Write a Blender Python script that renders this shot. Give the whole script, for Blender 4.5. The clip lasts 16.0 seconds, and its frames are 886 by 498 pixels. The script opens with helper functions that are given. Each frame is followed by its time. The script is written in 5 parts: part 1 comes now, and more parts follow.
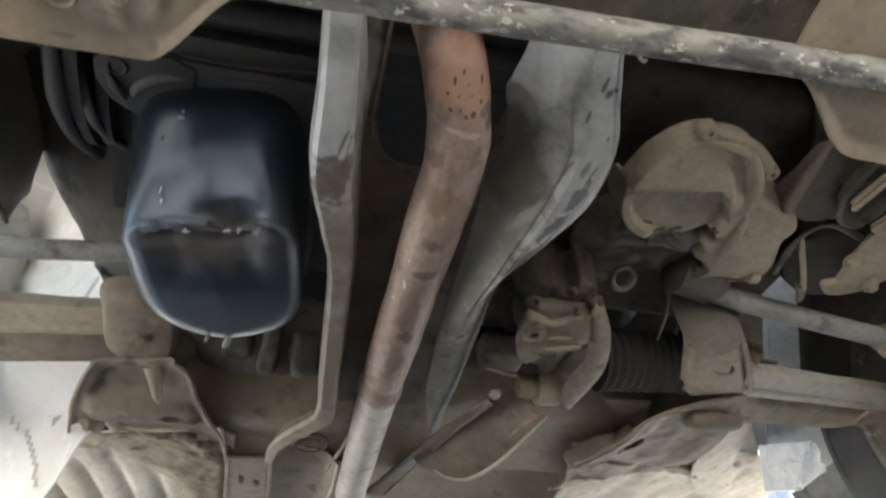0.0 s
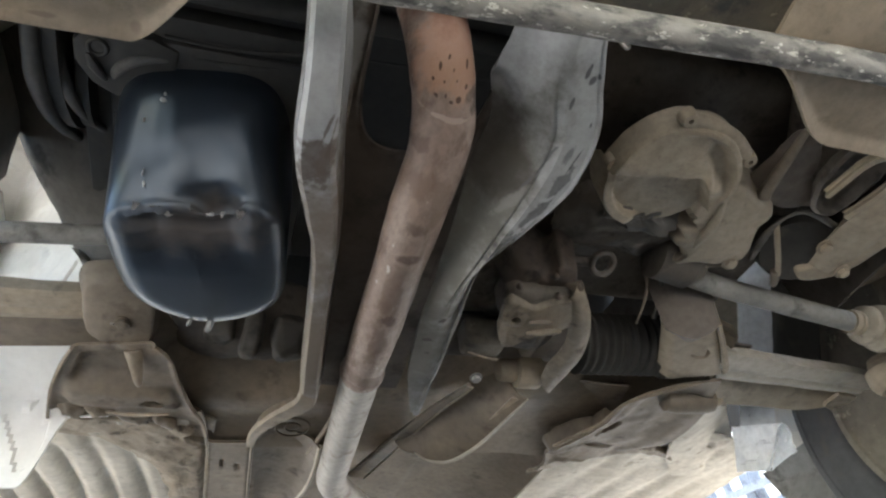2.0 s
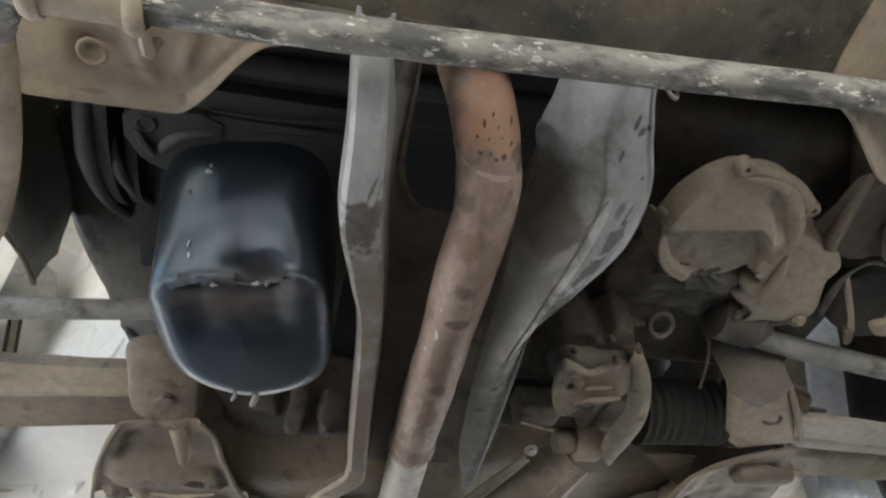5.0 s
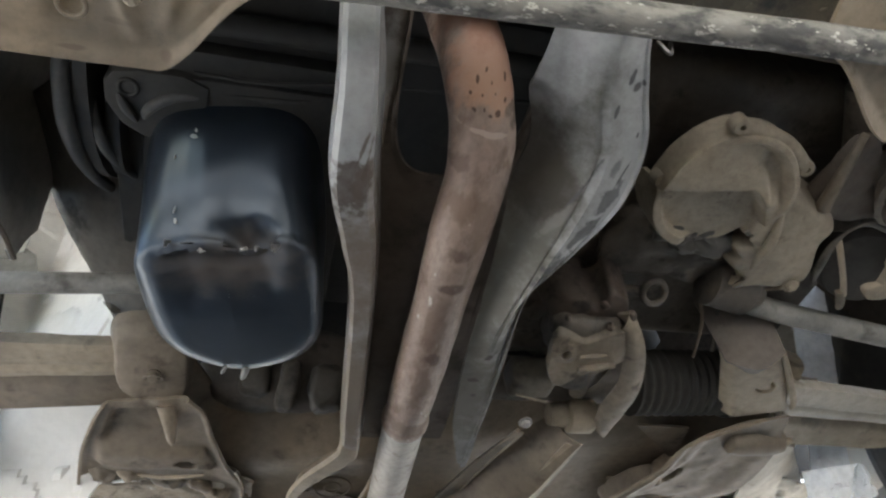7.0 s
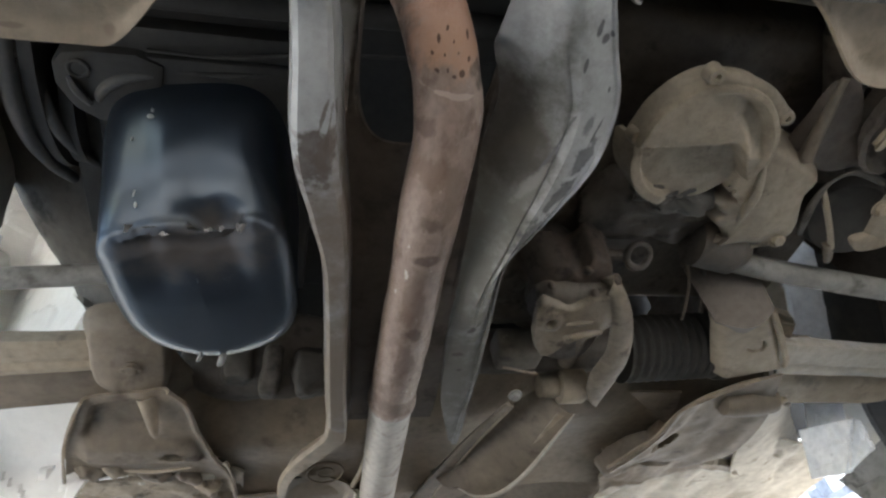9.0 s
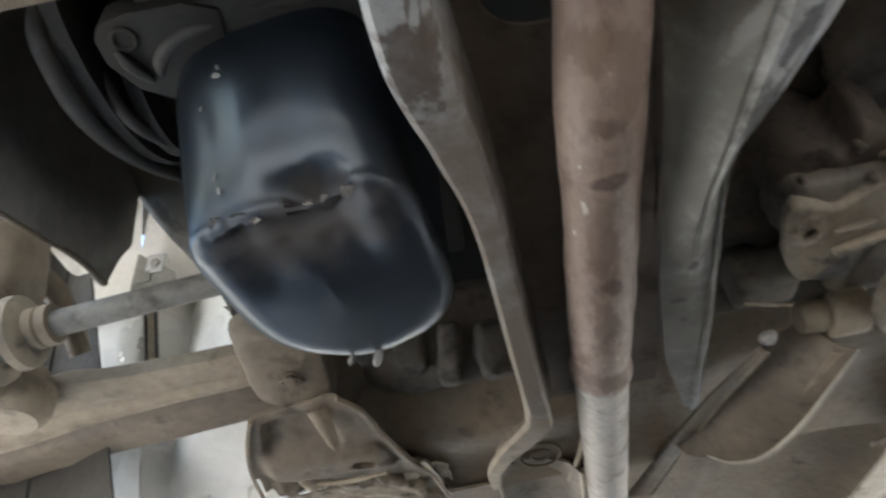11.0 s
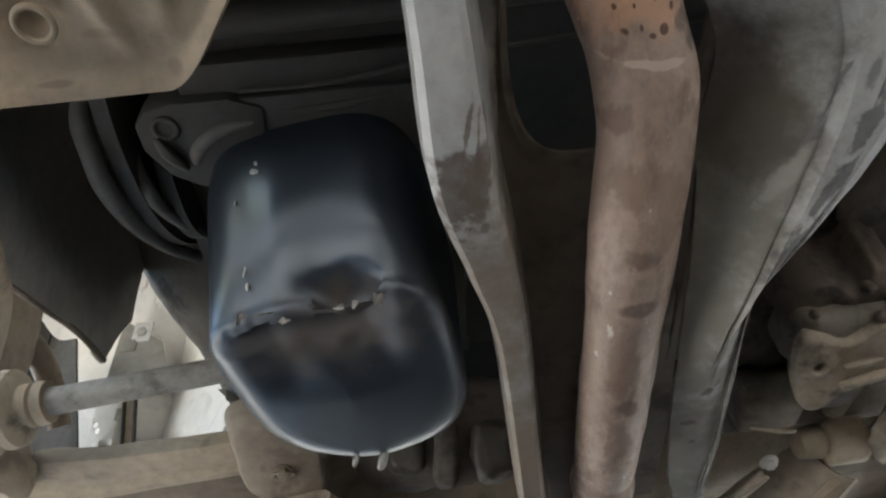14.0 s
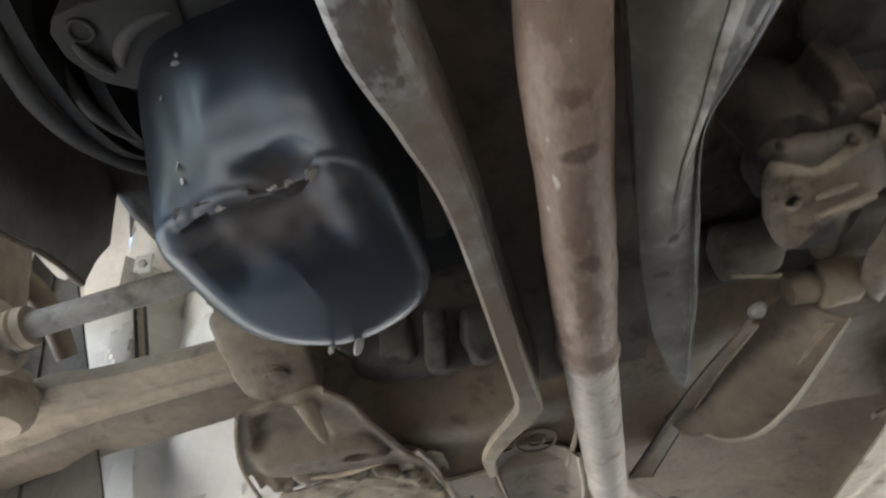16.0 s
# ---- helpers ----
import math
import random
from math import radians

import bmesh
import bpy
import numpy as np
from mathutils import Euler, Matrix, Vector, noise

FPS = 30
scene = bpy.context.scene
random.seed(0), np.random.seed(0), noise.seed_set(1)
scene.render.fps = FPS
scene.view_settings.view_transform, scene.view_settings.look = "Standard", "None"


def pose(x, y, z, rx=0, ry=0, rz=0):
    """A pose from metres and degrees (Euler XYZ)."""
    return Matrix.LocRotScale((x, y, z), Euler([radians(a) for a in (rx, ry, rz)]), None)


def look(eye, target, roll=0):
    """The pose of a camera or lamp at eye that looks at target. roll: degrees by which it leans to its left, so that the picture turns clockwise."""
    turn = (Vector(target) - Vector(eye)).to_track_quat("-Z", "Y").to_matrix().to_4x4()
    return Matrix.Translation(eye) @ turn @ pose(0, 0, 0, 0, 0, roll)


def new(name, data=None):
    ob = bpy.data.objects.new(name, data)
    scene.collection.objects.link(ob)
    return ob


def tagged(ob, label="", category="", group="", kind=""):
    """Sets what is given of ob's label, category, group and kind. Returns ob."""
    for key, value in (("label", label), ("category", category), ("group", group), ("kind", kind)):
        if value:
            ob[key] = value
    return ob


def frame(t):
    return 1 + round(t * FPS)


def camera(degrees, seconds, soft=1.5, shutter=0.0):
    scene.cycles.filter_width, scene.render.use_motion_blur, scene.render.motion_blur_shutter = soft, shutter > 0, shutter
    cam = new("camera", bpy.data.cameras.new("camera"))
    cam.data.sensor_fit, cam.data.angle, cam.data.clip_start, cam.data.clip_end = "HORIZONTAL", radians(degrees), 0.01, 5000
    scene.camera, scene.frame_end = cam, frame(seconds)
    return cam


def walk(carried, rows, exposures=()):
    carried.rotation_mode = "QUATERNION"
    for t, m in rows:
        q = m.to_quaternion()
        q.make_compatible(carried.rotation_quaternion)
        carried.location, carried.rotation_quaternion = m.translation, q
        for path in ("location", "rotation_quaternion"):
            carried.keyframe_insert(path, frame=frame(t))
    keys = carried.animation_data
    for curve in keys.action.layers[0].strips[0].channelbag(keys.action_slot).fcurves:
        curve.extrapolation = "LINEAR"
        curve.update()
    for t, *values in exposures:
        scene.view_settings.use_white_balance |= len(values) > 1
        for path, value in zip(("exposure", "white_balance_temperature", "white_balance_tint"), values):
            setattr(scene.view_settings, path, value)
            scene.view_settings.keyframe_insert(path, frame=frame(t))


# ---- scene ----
cam = camera(65.2, 16.0, soft=2.3, shutter=0.5)
PATH = [
    (0, (0.031, 0.02, -0.097), (0.545, 1.455, 1.197), -6.3),
    (0.5, (0.025, 0.032, -0.111), (0.573, 1.497, 1.135), -6.2),
    (1, (0.021, 0.023, -0.11), (0.592, 1.479, 1.136), -6.6),
    (1.5, (0.034, 0.041, -0.093), (0.606, 1.485, 1.166), -7.0),
    (2, (0.024, 0.019, -0.101), (0.604, 1.462, 1.157), -7.5),
    (2.5, (0.027, 0.019, -0.1), (0.605, 1.463, 1.156), -7.5),
    (3, (0.032, 0.029, -0.098), (0.619, 1.489, 1.136), -6.9),
    (3.5, (0.048, 0.046, -0.099), (0.686, 1.505, 1.11), -7.4),
    (4, (0.046, 0.059, -0.105), (0.623, 1.5, 1.157), -7.1),
    (4.5, (0.03, 0.047, -0.095), (0.487, 1.384, 1.321), -6.3),
    (5, (0.026, 0.043, -0.092), (0.465, 1.378, 1.331), -6.9),
    (7.5, (0.023, 0.082, -0.105), (0.54, 1.417, 1.291), -10.2),
    (8, (0.035, 0.086, -0.105), (0.586, 1.42, 1.278), -10.8),
    (10.5, (0.066, 0.172, -0.043), (0.294, 1.633, 1.303), -15.7),
    (11, (0.093, 0.227, 0.022), (0.048, 1.717, 1.355), -9.0),
    (11.5, (0.063, 0.212, 0.037), (-0.021, 1.536, 1.534), -4.5),
    (12, (0.051, 0.212, 0.034), (0.057, 1.534, 1.536), -7.2),
    (12.5, (0.054, 0.215, 0.037), (0.107, 1.537, 1.537), -7.5),
    (13, (0.053, 0.209, 0.043), (0.111, 1.544, 1.53), -7.8),
    (13.5, (0.055, 0.205, 0.044), (0.117, 1.553, 1.52), -8.1),
    (14, (0.058, 0.202, 0.043), (0.124, 1.556, 1.513), -7.9),
    (14.5, (0.074, 0.208, 0.039), (0.143, 1.588, 1.485), -8.2),
    (15, (0.094, 0.224, 0.032), (0.167, 1.626, 1.457), -8.2),
    (15.5, (0.1, 0.226, 0.032), (0.125, 1.686, 1.399), -8.4),
    (16, (0.112, 0.244, 0.02), (0.055, 1.744, 1.342), -11.1),
]
EXPOSURES = [(0, 2.44, 7450, 8), (2.5, 2.40, 7250, 8), (3.5, 2.56, 7250, 8), (5, 2.36, 7350, 8), (8, 2.38, 7200, 8), (11.5, 2.40, 7350, 8), (16, 2.34, 7600, 8)]
walk(cam, [(t, look(eye, target, roll)) for t, eye, target, roll in PATH], EXPOSURES)

# ---------------------------------------------------------------- light
SUN_TO = Vector((-0.03, -0.48, 0.86)).normalized()
world = bpy.data.worlds.new("sky")
scene.world = world
world.use_nodes = True
wn = world.node_tree
sky = wn.nodes.new("ShaderNodeTexSky")
sky.sky_type, sky.sun_disc = "NISHITA", False
sky.sun_elevation = math.asin(SUN_TO.z)
sky.sun_rotation = math.atan2(SUN_TO.x, SUN_TO.y)
wn.links.new(sky.outputs[0], wn.nodes["Background"].inputs[0])
wn.nodes["Background"].inputs[1].default_value = 0.18
sun = new("sun", bpy.data.lights.new("sun", "SUN"))
sun.data.energy, sun.data.angle, sun.data.color = 2.6, radians(0.6), (1.0, 0.95, 0.87)
sun.matrix_world = look(SUN_TO * 20, (0, 0, 0))


# ---------------------------------------------------------------- materials
def surface(name, base, second, dirt=None, big=9.0, fine=70.0, rough=0.6, metal=0.0, bump=0.25,
            dirt_at=0.55, stains=(), coat=0.0, streak=(1, 1, 1), worn=None, worn_at=0.7, mottle=0.45):
    """Two colours mixed at two scales, patches of dirt, worn spots and stains of their own shape."""
    m = bpy.data.materials.new(name)
    m.use_nodes = True
    nt = m.node_tree
    bsdf = nt.nodes["Principled BSDF"]
    tc = nt.nodes.new("ShaderNodeTexCoord")
    mp = nt.nodes.new("ShaderNodeMapping")
    mp.inputs["Scale"].default_value = streak
    nt.links.new(tc.outputs["Object"], mp.inputs["Vector"])

    def tex(scale, detail=5.0, rou=0.6):
        n = nt.nodes.new("ShaderNodeTexNoise")
        n.inputs["Scale"].default_value, n.inputs["Detail"].default_value = scale, detail
        n.inputs["Roughness"].default_value = rou
        nt.links.new(mp.outputs[0], n.inputs["Vector"])
        return n.outputs["Fac"]

    def ramp(fac, lo, hi):
        r = nt.nodes.new("ShaderNodeMapRange")
        r.interpolation_type = "SMOOTHSTEP"
        r.inputs[1].default_value, r.inputs[2].default_value = lo, hi
        nt.links.new(fac, r.inputs[0])
        return r.outputs[0]

    def mix(fac, a, b):
        x = nt.nodes.new("ShaderNodeMix")
        x.data_type = "RGBA"
        for v, sock in ((fac, x.inputs[0]), (a, x.inputs[6]), (b, x.inputs[7])):
            if isinstance(v, (tuple, list)):
                sock.default_value = (*v, 1)
            elif isinstance(v, (int, float)):
                sock.default_value = v
            else:
                nt.links.new(v, sock)
        return x.outputs[2]

    def arith(op, a, b):
        x = nt.nodes.new("ShaderNodeMath")
        x.operation = op
        for v, sock in ((a, x.inputs[0]), (b, x.inputs[1])):
            if isinstance(v, (int, float)):
                sock.default_value = v
            else:
                nt.links.new(v, sock)
        return x.outputs[0]

    coarse, grain = tex(big), tex(fine, 6.0, 0.7)
    col = mix(ramp(coarse, 0.38, 0.62), base, second)
    col = mix(arith("MULTIPLY", ramp(grain, 0.35, 0.75), mottle), col, tuple(c * 0.55 for c in second))
    rg = arith("ADD", arith("MULTIPLY", grain, 0.25), rough - 0.12)
    if dirt:
        d = ramp(tex(big * 2.3, 6.0, 0.65), dirt_at - 0.04, dirt_at + 0.14)
        col = mix(d, col, dirt)
        rg = arith("ADD", rg, arith("MULTIPLY", d, 0.9 - rough if rough < 0.7 else 0.05))
    if worn:
        w = ramp(tex(big * 5.5, 4.0, 0.75), worn_at, worn_at + 0.05)
        col = mix(w, col, worn)
    gloss = coat
    for (sx, sy, sz), (ex, ey), turn, colour, *fray in stains:
        fray = fray[0] if fray else 1.4
        off = nt.nodes.new("ShaderNodeMapping")
        off.vector_type = "TEXTURE"
        off.inputs["Location"].default_value = (sx, sy, sz)
        off.inputs["Rotation"].default_value = (0, 0, radians(turn))
        off.inputs["Scale"].default_value = (ex, ey, 0.05)
        nt.links.new(tc.outputs["Object"], off.inputs["Vector"])
        size = nt.nodes.new("ShaderNodeVectorMath")
        size.operation = "LENGTH"
        nt.links.new(off.outputs[0], size.inputs[0])
        rag = arith("ADD", arith("SUBTRACT", tex(48.0, 4.0, 0.6), 0.5), arith("MULTIPLY", arith("SUBTRACT", tex(210.0, 3.0, 0.6), 0.5), 0.25))
        edge = arith("ADD", size.outputs["Value"], arith("MULTIPLY", rag, fray * 2.2 if fray < 1.3 else fray))
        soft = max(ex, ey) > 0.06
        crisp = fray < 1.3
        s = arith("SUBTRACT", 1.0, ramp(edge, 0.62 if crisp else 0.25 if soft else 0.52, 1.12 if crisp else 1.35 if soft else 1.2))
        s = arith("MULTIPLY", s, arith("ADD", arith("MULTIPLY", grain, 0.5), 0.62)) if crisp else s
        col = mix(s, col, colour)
        rg = arith("ADD", rg, arith("MULTIPLY", s, 0.22))
        if coat:
            gloss = arith("MULTIPLY", arith("SUBTRACT", 1.0, s), gloss)
    nt.links.new(col, bsdf.inputs["Base Color"])
    nt.links.new(rg, bsdf.inputs["Roughness"])
    bsdf.inputs["Metallic"].default_value = metal
    if coat and stains:
        nt.links.new(gloss, bsdf.inputs["Coat Weight"])
    bsdf.inputs["Coat Roughness"].default_value = 0.2
    if bump:
        b = nt.nodes.new("ShaderNodeBump")
        b.inputs["Strength"].default_value, b.inputs["Distance"].default_value = bump, 0.004
        nt.links.new(arith("ADD", arith("MULTIPLY", coarse, 0.8), arith("MULTIPLY", grain, 0.5)), b.inputs["Height"])
        nt.links.new(b.outputs[0], bsdf.inputs["Normal"])
    return m


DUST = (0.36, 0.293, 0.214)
DUST_DARK = (0.19, 0.16, 0.125)
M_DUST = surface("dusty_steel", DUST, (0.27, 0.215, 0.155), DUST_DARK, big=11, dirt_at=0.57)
# Brighter copy of the dusty steel; the light is put into its colour.
M_DUST_LIT = surface("lit_dusty_steel", (0.45, 0.405, 0.335), (0.36, 0.32, 0.26), (0.22, 0.195, 0.16), big=11, dirt_at=0.6)
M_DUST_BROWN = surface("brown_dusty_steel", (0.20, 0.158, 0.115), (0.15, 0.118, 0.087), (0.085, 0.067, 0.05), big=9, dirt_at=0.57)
M_DUST_TAN = surface("tan_dusty_steel", (0.255, 0.20, 0.143), (0.195, 0.152, 0.108), (0.11, 0.085, 0.062), big=7, dirt_at=0.6)
M_MOUNT = surface("brown_dusty_casting", (0.22, 0.178, 0.13), (0.15, 0.12, 0.088), (0.07, 0.056, 0.042), big=16, fine=110, bump=0.5, dirt_at=0.56)
M_RUSTY = surface("rusty_oily_casting", (0.085, 0.058, 0.042), (0.055, 0.040, 0.030), (0.035, 0.027, 0.022), big=18, fine=90, bump=0.6, dirt_at=0.52)
M_CAST = surface("dusty_cast_alloy", (0.325, 0.268, 0.20), (0.25, 0.205, 0.152), (0.12, 0.095, 0.073), big=14, fine=120, bump=0.3, dirt_at=0.62)
# Grime tone is raised above its own black to stand in for haze.
M_GRIME = surface("haze_lifted_grimy_plastic", (0.085, 0.083, 0.080), (0.066, 0.065, 0.063), (0.11, 0.103, 0.093), big=10, rough=0.68, bump=0.15)
M_BRACE = surface("dark_grimy_steel", (0.105, 0.09, 0.072), (0.07, 0.062, 0.052), (0.045, 0.04, 0.035), big=9, fine=60, bump=0.3)
# Casting brown is raised as well, imitating haze over the dark areas.
M_CAST_DARK = surface("haze_lifted_oily_casting", (0.118, 0.097, 0.077), (0.087, 0.072, 0.058), (0.055, 0.047, 0.04), big=16, fine=90, bump=0.5)
M_BAR = surface("flaking_grey_paint", (0.30, 0.28, 0.248), (0.21, 0.198, 0.178), (0.085, 0.083, 0.08), big=20, rough=0.5, bump=1.0,
                dirt_at=0.455, streak=(0.45, 1, 1), worn=(0.52, 0.49, 0.44), worn_at=0.585)
BROWN, INK = (0.075, 0.056, 0.046), (0.055, 0.055, 0.06)
# Broad soft patches: right rail's inner face toned darker, left rail browner.
BEAM_DUST_TONE = (((0.258, 0.440, 0.385), (0.040, 0.12), 14, (0.105, 0.101, 0.088)),
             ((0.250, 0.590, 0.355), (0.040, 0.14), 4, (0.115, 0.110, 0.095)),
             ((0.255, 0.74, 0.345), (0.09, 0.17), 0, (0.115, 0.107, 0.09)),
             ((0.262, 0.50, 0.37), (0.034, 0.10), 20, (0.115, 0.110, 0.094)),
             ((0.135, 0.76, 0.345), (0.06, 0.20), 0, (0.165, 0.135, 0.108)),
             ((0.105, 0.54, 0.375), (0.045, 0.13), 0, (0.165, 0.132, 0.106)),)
BEAM_LEFT = (((0.0827, 0.4441, 0.355), (0.0165, 0.034), 3, BROWN, 0.9),
             ((0.0939, 0.4422, 0.355), (0.008, 0.040), 6, (0.105, 0.082, 0.069), 1.25),
             ((0.0892, 0.4052, 0.360), (0.0022, 0.018), 10, (0.10, 0.078, 0.065), 1.2),
             ((0.0948, 0.4145, 0.360), (0.0018, 0.022), 4, (0.10, 0.078, 0.065), 1.2),
             ((0.0976, 0.4737, 0.350), (0.003, 0.005), 0, (0.11, 0.085, 0.07), 1.2),)
BEAM_OIL = (((0.250, 0.425, 0.395), (0.036, 0.076), -22, (0.060, 0.052, 0.044), 0.22),
            ((0.284, 0.439, 0.39), (0.024, 0.024), 0, (0.072, 0.064, 0.054), 0.25),
            ((0.306, 0.325, 0.39), (0.0025, 0.007), 10, INK, 0.9),
            ((0.314, 0.332, 0.39), (0.0040, 0.006), 30, INK, 1.1),
            ((0.319, 0.328, 0.39), (0.0022, 0.004), -30, INK, 1.1),
            ((0.300, 0.352, 0.38), (0.0018, 0.006), 5, INK, 1.1),
            ((0.329, 0.372, 0.37), (0.0015, 0.004), 0, INK, 1.1),
            ((0.316, 0.402, 0.37), (0.006, 0.010), 20, (0.12, 0.12, 0.125), 1.1),)
BEAM_SCUFF = (((0.319, 0.432, 0.36), (0.007, 0.026), 28, (0.085, 0.085, 0.088), 1.25),
              ((0.303, 0.470, 0.355), (0.006, 0.034), 33, (0.075, 0.075, 0.078), 1.25),
              ((0.285, 0.512, 0.355), (0.0045, 0.030), 38, (0.085, 0.085, 0.085), 1.25),
              ((0.326, 0.408, 0.37), (0.0015, 0.014), 22, INK, 0.7),
              ((0.293, 0.425, 0.37), (0.0016, 0.024), 24, (0.10, 0.10, 0.10), 1.1),
              ((0.300, 0.405, 0.37), (0.0012, 0.016), 18, (0.10, 0.10, 0.10), 1.1),
              ((0.280, 0.46, 0.365), (0.004, 0.03), 30, (0.20, 0.19, 0.175), 1.2),
              ((0.268, 0.655, 0.345), (0.006, 0.011), 20, (0.06, 0.052, 0.045), 1.1),
              ((0.265, 0.705, 0.345), (0.007, 0.004), 0, (0.07, 0.06, 0.052), 1.1),
              ((0.272, 0.735, 0.345), (0.004, 0.003), 0, (0.07, 0.06, 0.052), 1.1),)
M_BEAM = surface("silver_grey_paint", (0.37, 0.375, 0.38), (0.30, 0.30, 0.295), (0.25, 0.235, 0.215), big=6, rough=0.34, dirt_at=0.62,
                 stains=BEAM_DUST_TONE + BEAM_LEFT + BEAM_OIL + BEAM_SCUFF)
# Oil-stained brown; on the gearbox web and bracket upright it also stands for shade.
M_WEB = surface("oil_and_shade_brown", (0.128, 0.101, 0.081), (0.092, 0.073, 0.059), (0.06, 0.05, 0.042), big=8, rough=0.6,
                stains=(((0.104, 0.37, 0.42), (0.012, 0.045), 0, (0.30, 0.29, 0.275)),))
PIT = (0.05, 0.026, 0.018)
PIPE_PITS = tuple(((x, y, 0.395), (a, b), turn, PIT, 1.15) for x, y, a, b, turn in (
    (0.1773, 0.3510, 0.0016, 0.0034, 0), (0.1839, 0.3433, 0.0012, 0.0022, 20), (0.1784, 0.3719, 0.0030, 0.0022, 15), (0.1861, 0.3697, 0.0018, 0.0030, 0), (0.1916, 0.3730, 0.0022, 0.0016, 0),
    (0.1982, 0.3708, 0.0024, 0.0022, 30), (0.1729, 0.3609, 0.0014, 0.0018, 0), (0.2015, 0.3477, 0.0012, 0.0026, -10), (0.1938, 0.3576, 0.0012, 0.0016, 0), (0.1828, 0.3598, 0.0010, 0.0014, 0), (0.2037, 0.3620, 0.0014, 0.0020, 0), (0.1894, 0.3510, 0.0010, 0.0018, 0)))
PIPE_RUST = (((0.1872, 0.3455, 0.409), (0.045, 0.036), 0, (0.36, 0.205, 0.14), 0.8),
             ((0.1839, 0.3180, 0.464), (0.05, 0.05), 0, (0.26, 0.14, 0.10)),
             ((0.2202, 0.3774, 0.382), (0.010, 0.011), 0, (0.085, 0.066, 0.058), 1.1),
             ((0.2114, 0.3697, 0.382), (0.006, 0.006), 0, (0.12, 0.085, 0.07), 1.2),
             ((0.1960, 0.3862, 0.371), (0.026, 0.0022), 0, (0.36, 0.28, 0.23), 1.25),
             ((0.1740, 0.4192, 0.365), (0.008, 0.014), 20, (0.13, 0.085, 0.065), 1.25),
             ((0.1850, 0.4511, 0.354), (0.015, 0.017), -10, (0.155, 0.10, 0.072), 1.25),
             ((0.2048, 0.4720, 0.354), (0.010, 0.030), 0, (0.20, 0.14, 0.108), 1.25),
             ((0.1925, 0.5037, 0.340), (0.012, 0.012), 0, (0.13, 0.085, 0.065), 1.25),
             ((0.1968, 0.5440, 0.340), (0.015, 0.007), -15, (0.105, 0.067, 0.052), 1.1),
             ((0.1949, 0.6088, 0.334), (0.011, 0.055), -4, (0.17, 0.115, 0.092), 1.25),
             ((0.1990, 0.6504, 0.334), (0.010, 0.013), 0, (0.11, 0.072, 0.058), 1.25),
             ((0.1990, 0.7000, 0.325), (0.012, 0.050), -4, (0.16, 0.108, 0.087), 1.25),
             ((0.2050, 0.7900, 0.340), (0.03, 0.018), 0, (0.17, 0.115, 0.09), 1.25),)
M_PIPE = surface("rusty_exhaust", (0.315, 0.235, 0.195), (0.235, 0.165, 0.132), (0.15, 0.10, 0.078), big=13, fine=140, rough=0.45, bump=0.6, dirt_at=0.545, mottle=0.6,
                 worn=(0.46, 0.40, 0.35), worn_at=0.64, streak=(1, 0.5, 1), stains=PIPE_RUST + PIPE_PITS)
M_PIPE_GREY = surface("grey_exhaust_steel", (0.46, 0.43, 0.39), (0.36, 0.325, 0.29), (0.19, 0.15, 0.12), big=10, fine=90, rough=0.5, bump=0.12, dirt_at=0.57)
M_PAN = surface("black_enamel", (0.017, 0.021, 0.027), (0.021, 0.025, 0.031), (0.040, 0.039, 0.038), big=7, fine=24, rough=0.32, bump=0.006,
                dirt_at=0.72, coat=0.38, stains=(((-0.006, 0.562, 0.37), (0.074, 0.034), -9, (0.058, 0.046, 0.038)),))
# Blue tint in specular and coat stands in for reflected sky.
M_PAN.node_tree.nodes["Principled BSDF"].inputs["Specular Tint"].default_value = (0.70, 0.85, 1.0, 1)
M_PAN.node_tree.nodes["Principled BSDF"].inputs["Specular IOR Level"].default_value = 0.55
M_PAN.node_tree.nodes["Principled BSDF"].inputs["Coat Tint"].default_value = (0.75, 0.88, 1.0, 1)
M_SHAFT = surface("grey_dusty_shaft", (0.27, 0.255, 0.228), (0.205, 0.193, 0.172), (0.10, 0.09, 0.078), big=12, fine=120, rough=0.55, dirt_at=0.58)
M_CHIP = surface("grey_chipped_primer", (0.62, 0.62, 0.61), (0.5, 0.5, 0.49), None, rough=0.6)
M_BARE = surface("bare_torn_metal", (0.50, 0.48, 0.46), (0.32, 0.305, 0.29), None, rough=0.4, metal=0.6)
# Black lifted in place of the hazy veil over the engine bay.
M_BLACK = surface("haze_lifted_oily_metal", (0.041, 0.041, 0.040), (0.047, 0.046, 0.043), (0.060, 0.057, 0.052), rough=0.6)
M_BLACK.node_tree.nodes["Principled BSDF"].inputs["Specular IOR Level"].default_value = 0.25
M_RUBBER = surface("dusty_rubber", (0.048, 0.045, 0.040), (0.060, 0.055, 0.049), (0.08, 0.072, 0.06), rough=0.75, dirt_at=0.6)
M_RUBBER.node_tree.nodes["Principled BSDF"].inputs["Specular IOR Level"].default_value = 0.2
M_LINER = surface("dusty_black_plastic", (0.30, 0.283, 0.255), (0.25, 0.236, 0.213), (0.34, 0.312, 0.27), big=6, rough=0.7, dirt_at=0.6)
M_SPLASH = surface("dusty_grey_plastic", (0.46, 0.44, 0.40), (0.38, 0.36, 0.33), (0.52, 0.48, 0.42), big=5, rough=0.7, dirt_at=0.6, streak=(1, 1, 0.5))
M_BOOT = surface("dust_covered_rubber", (0.40, 0.345, 0.27), (0.31, 0.265, 0.205), (0.11, 0.093, 0.076), rough=0.85)
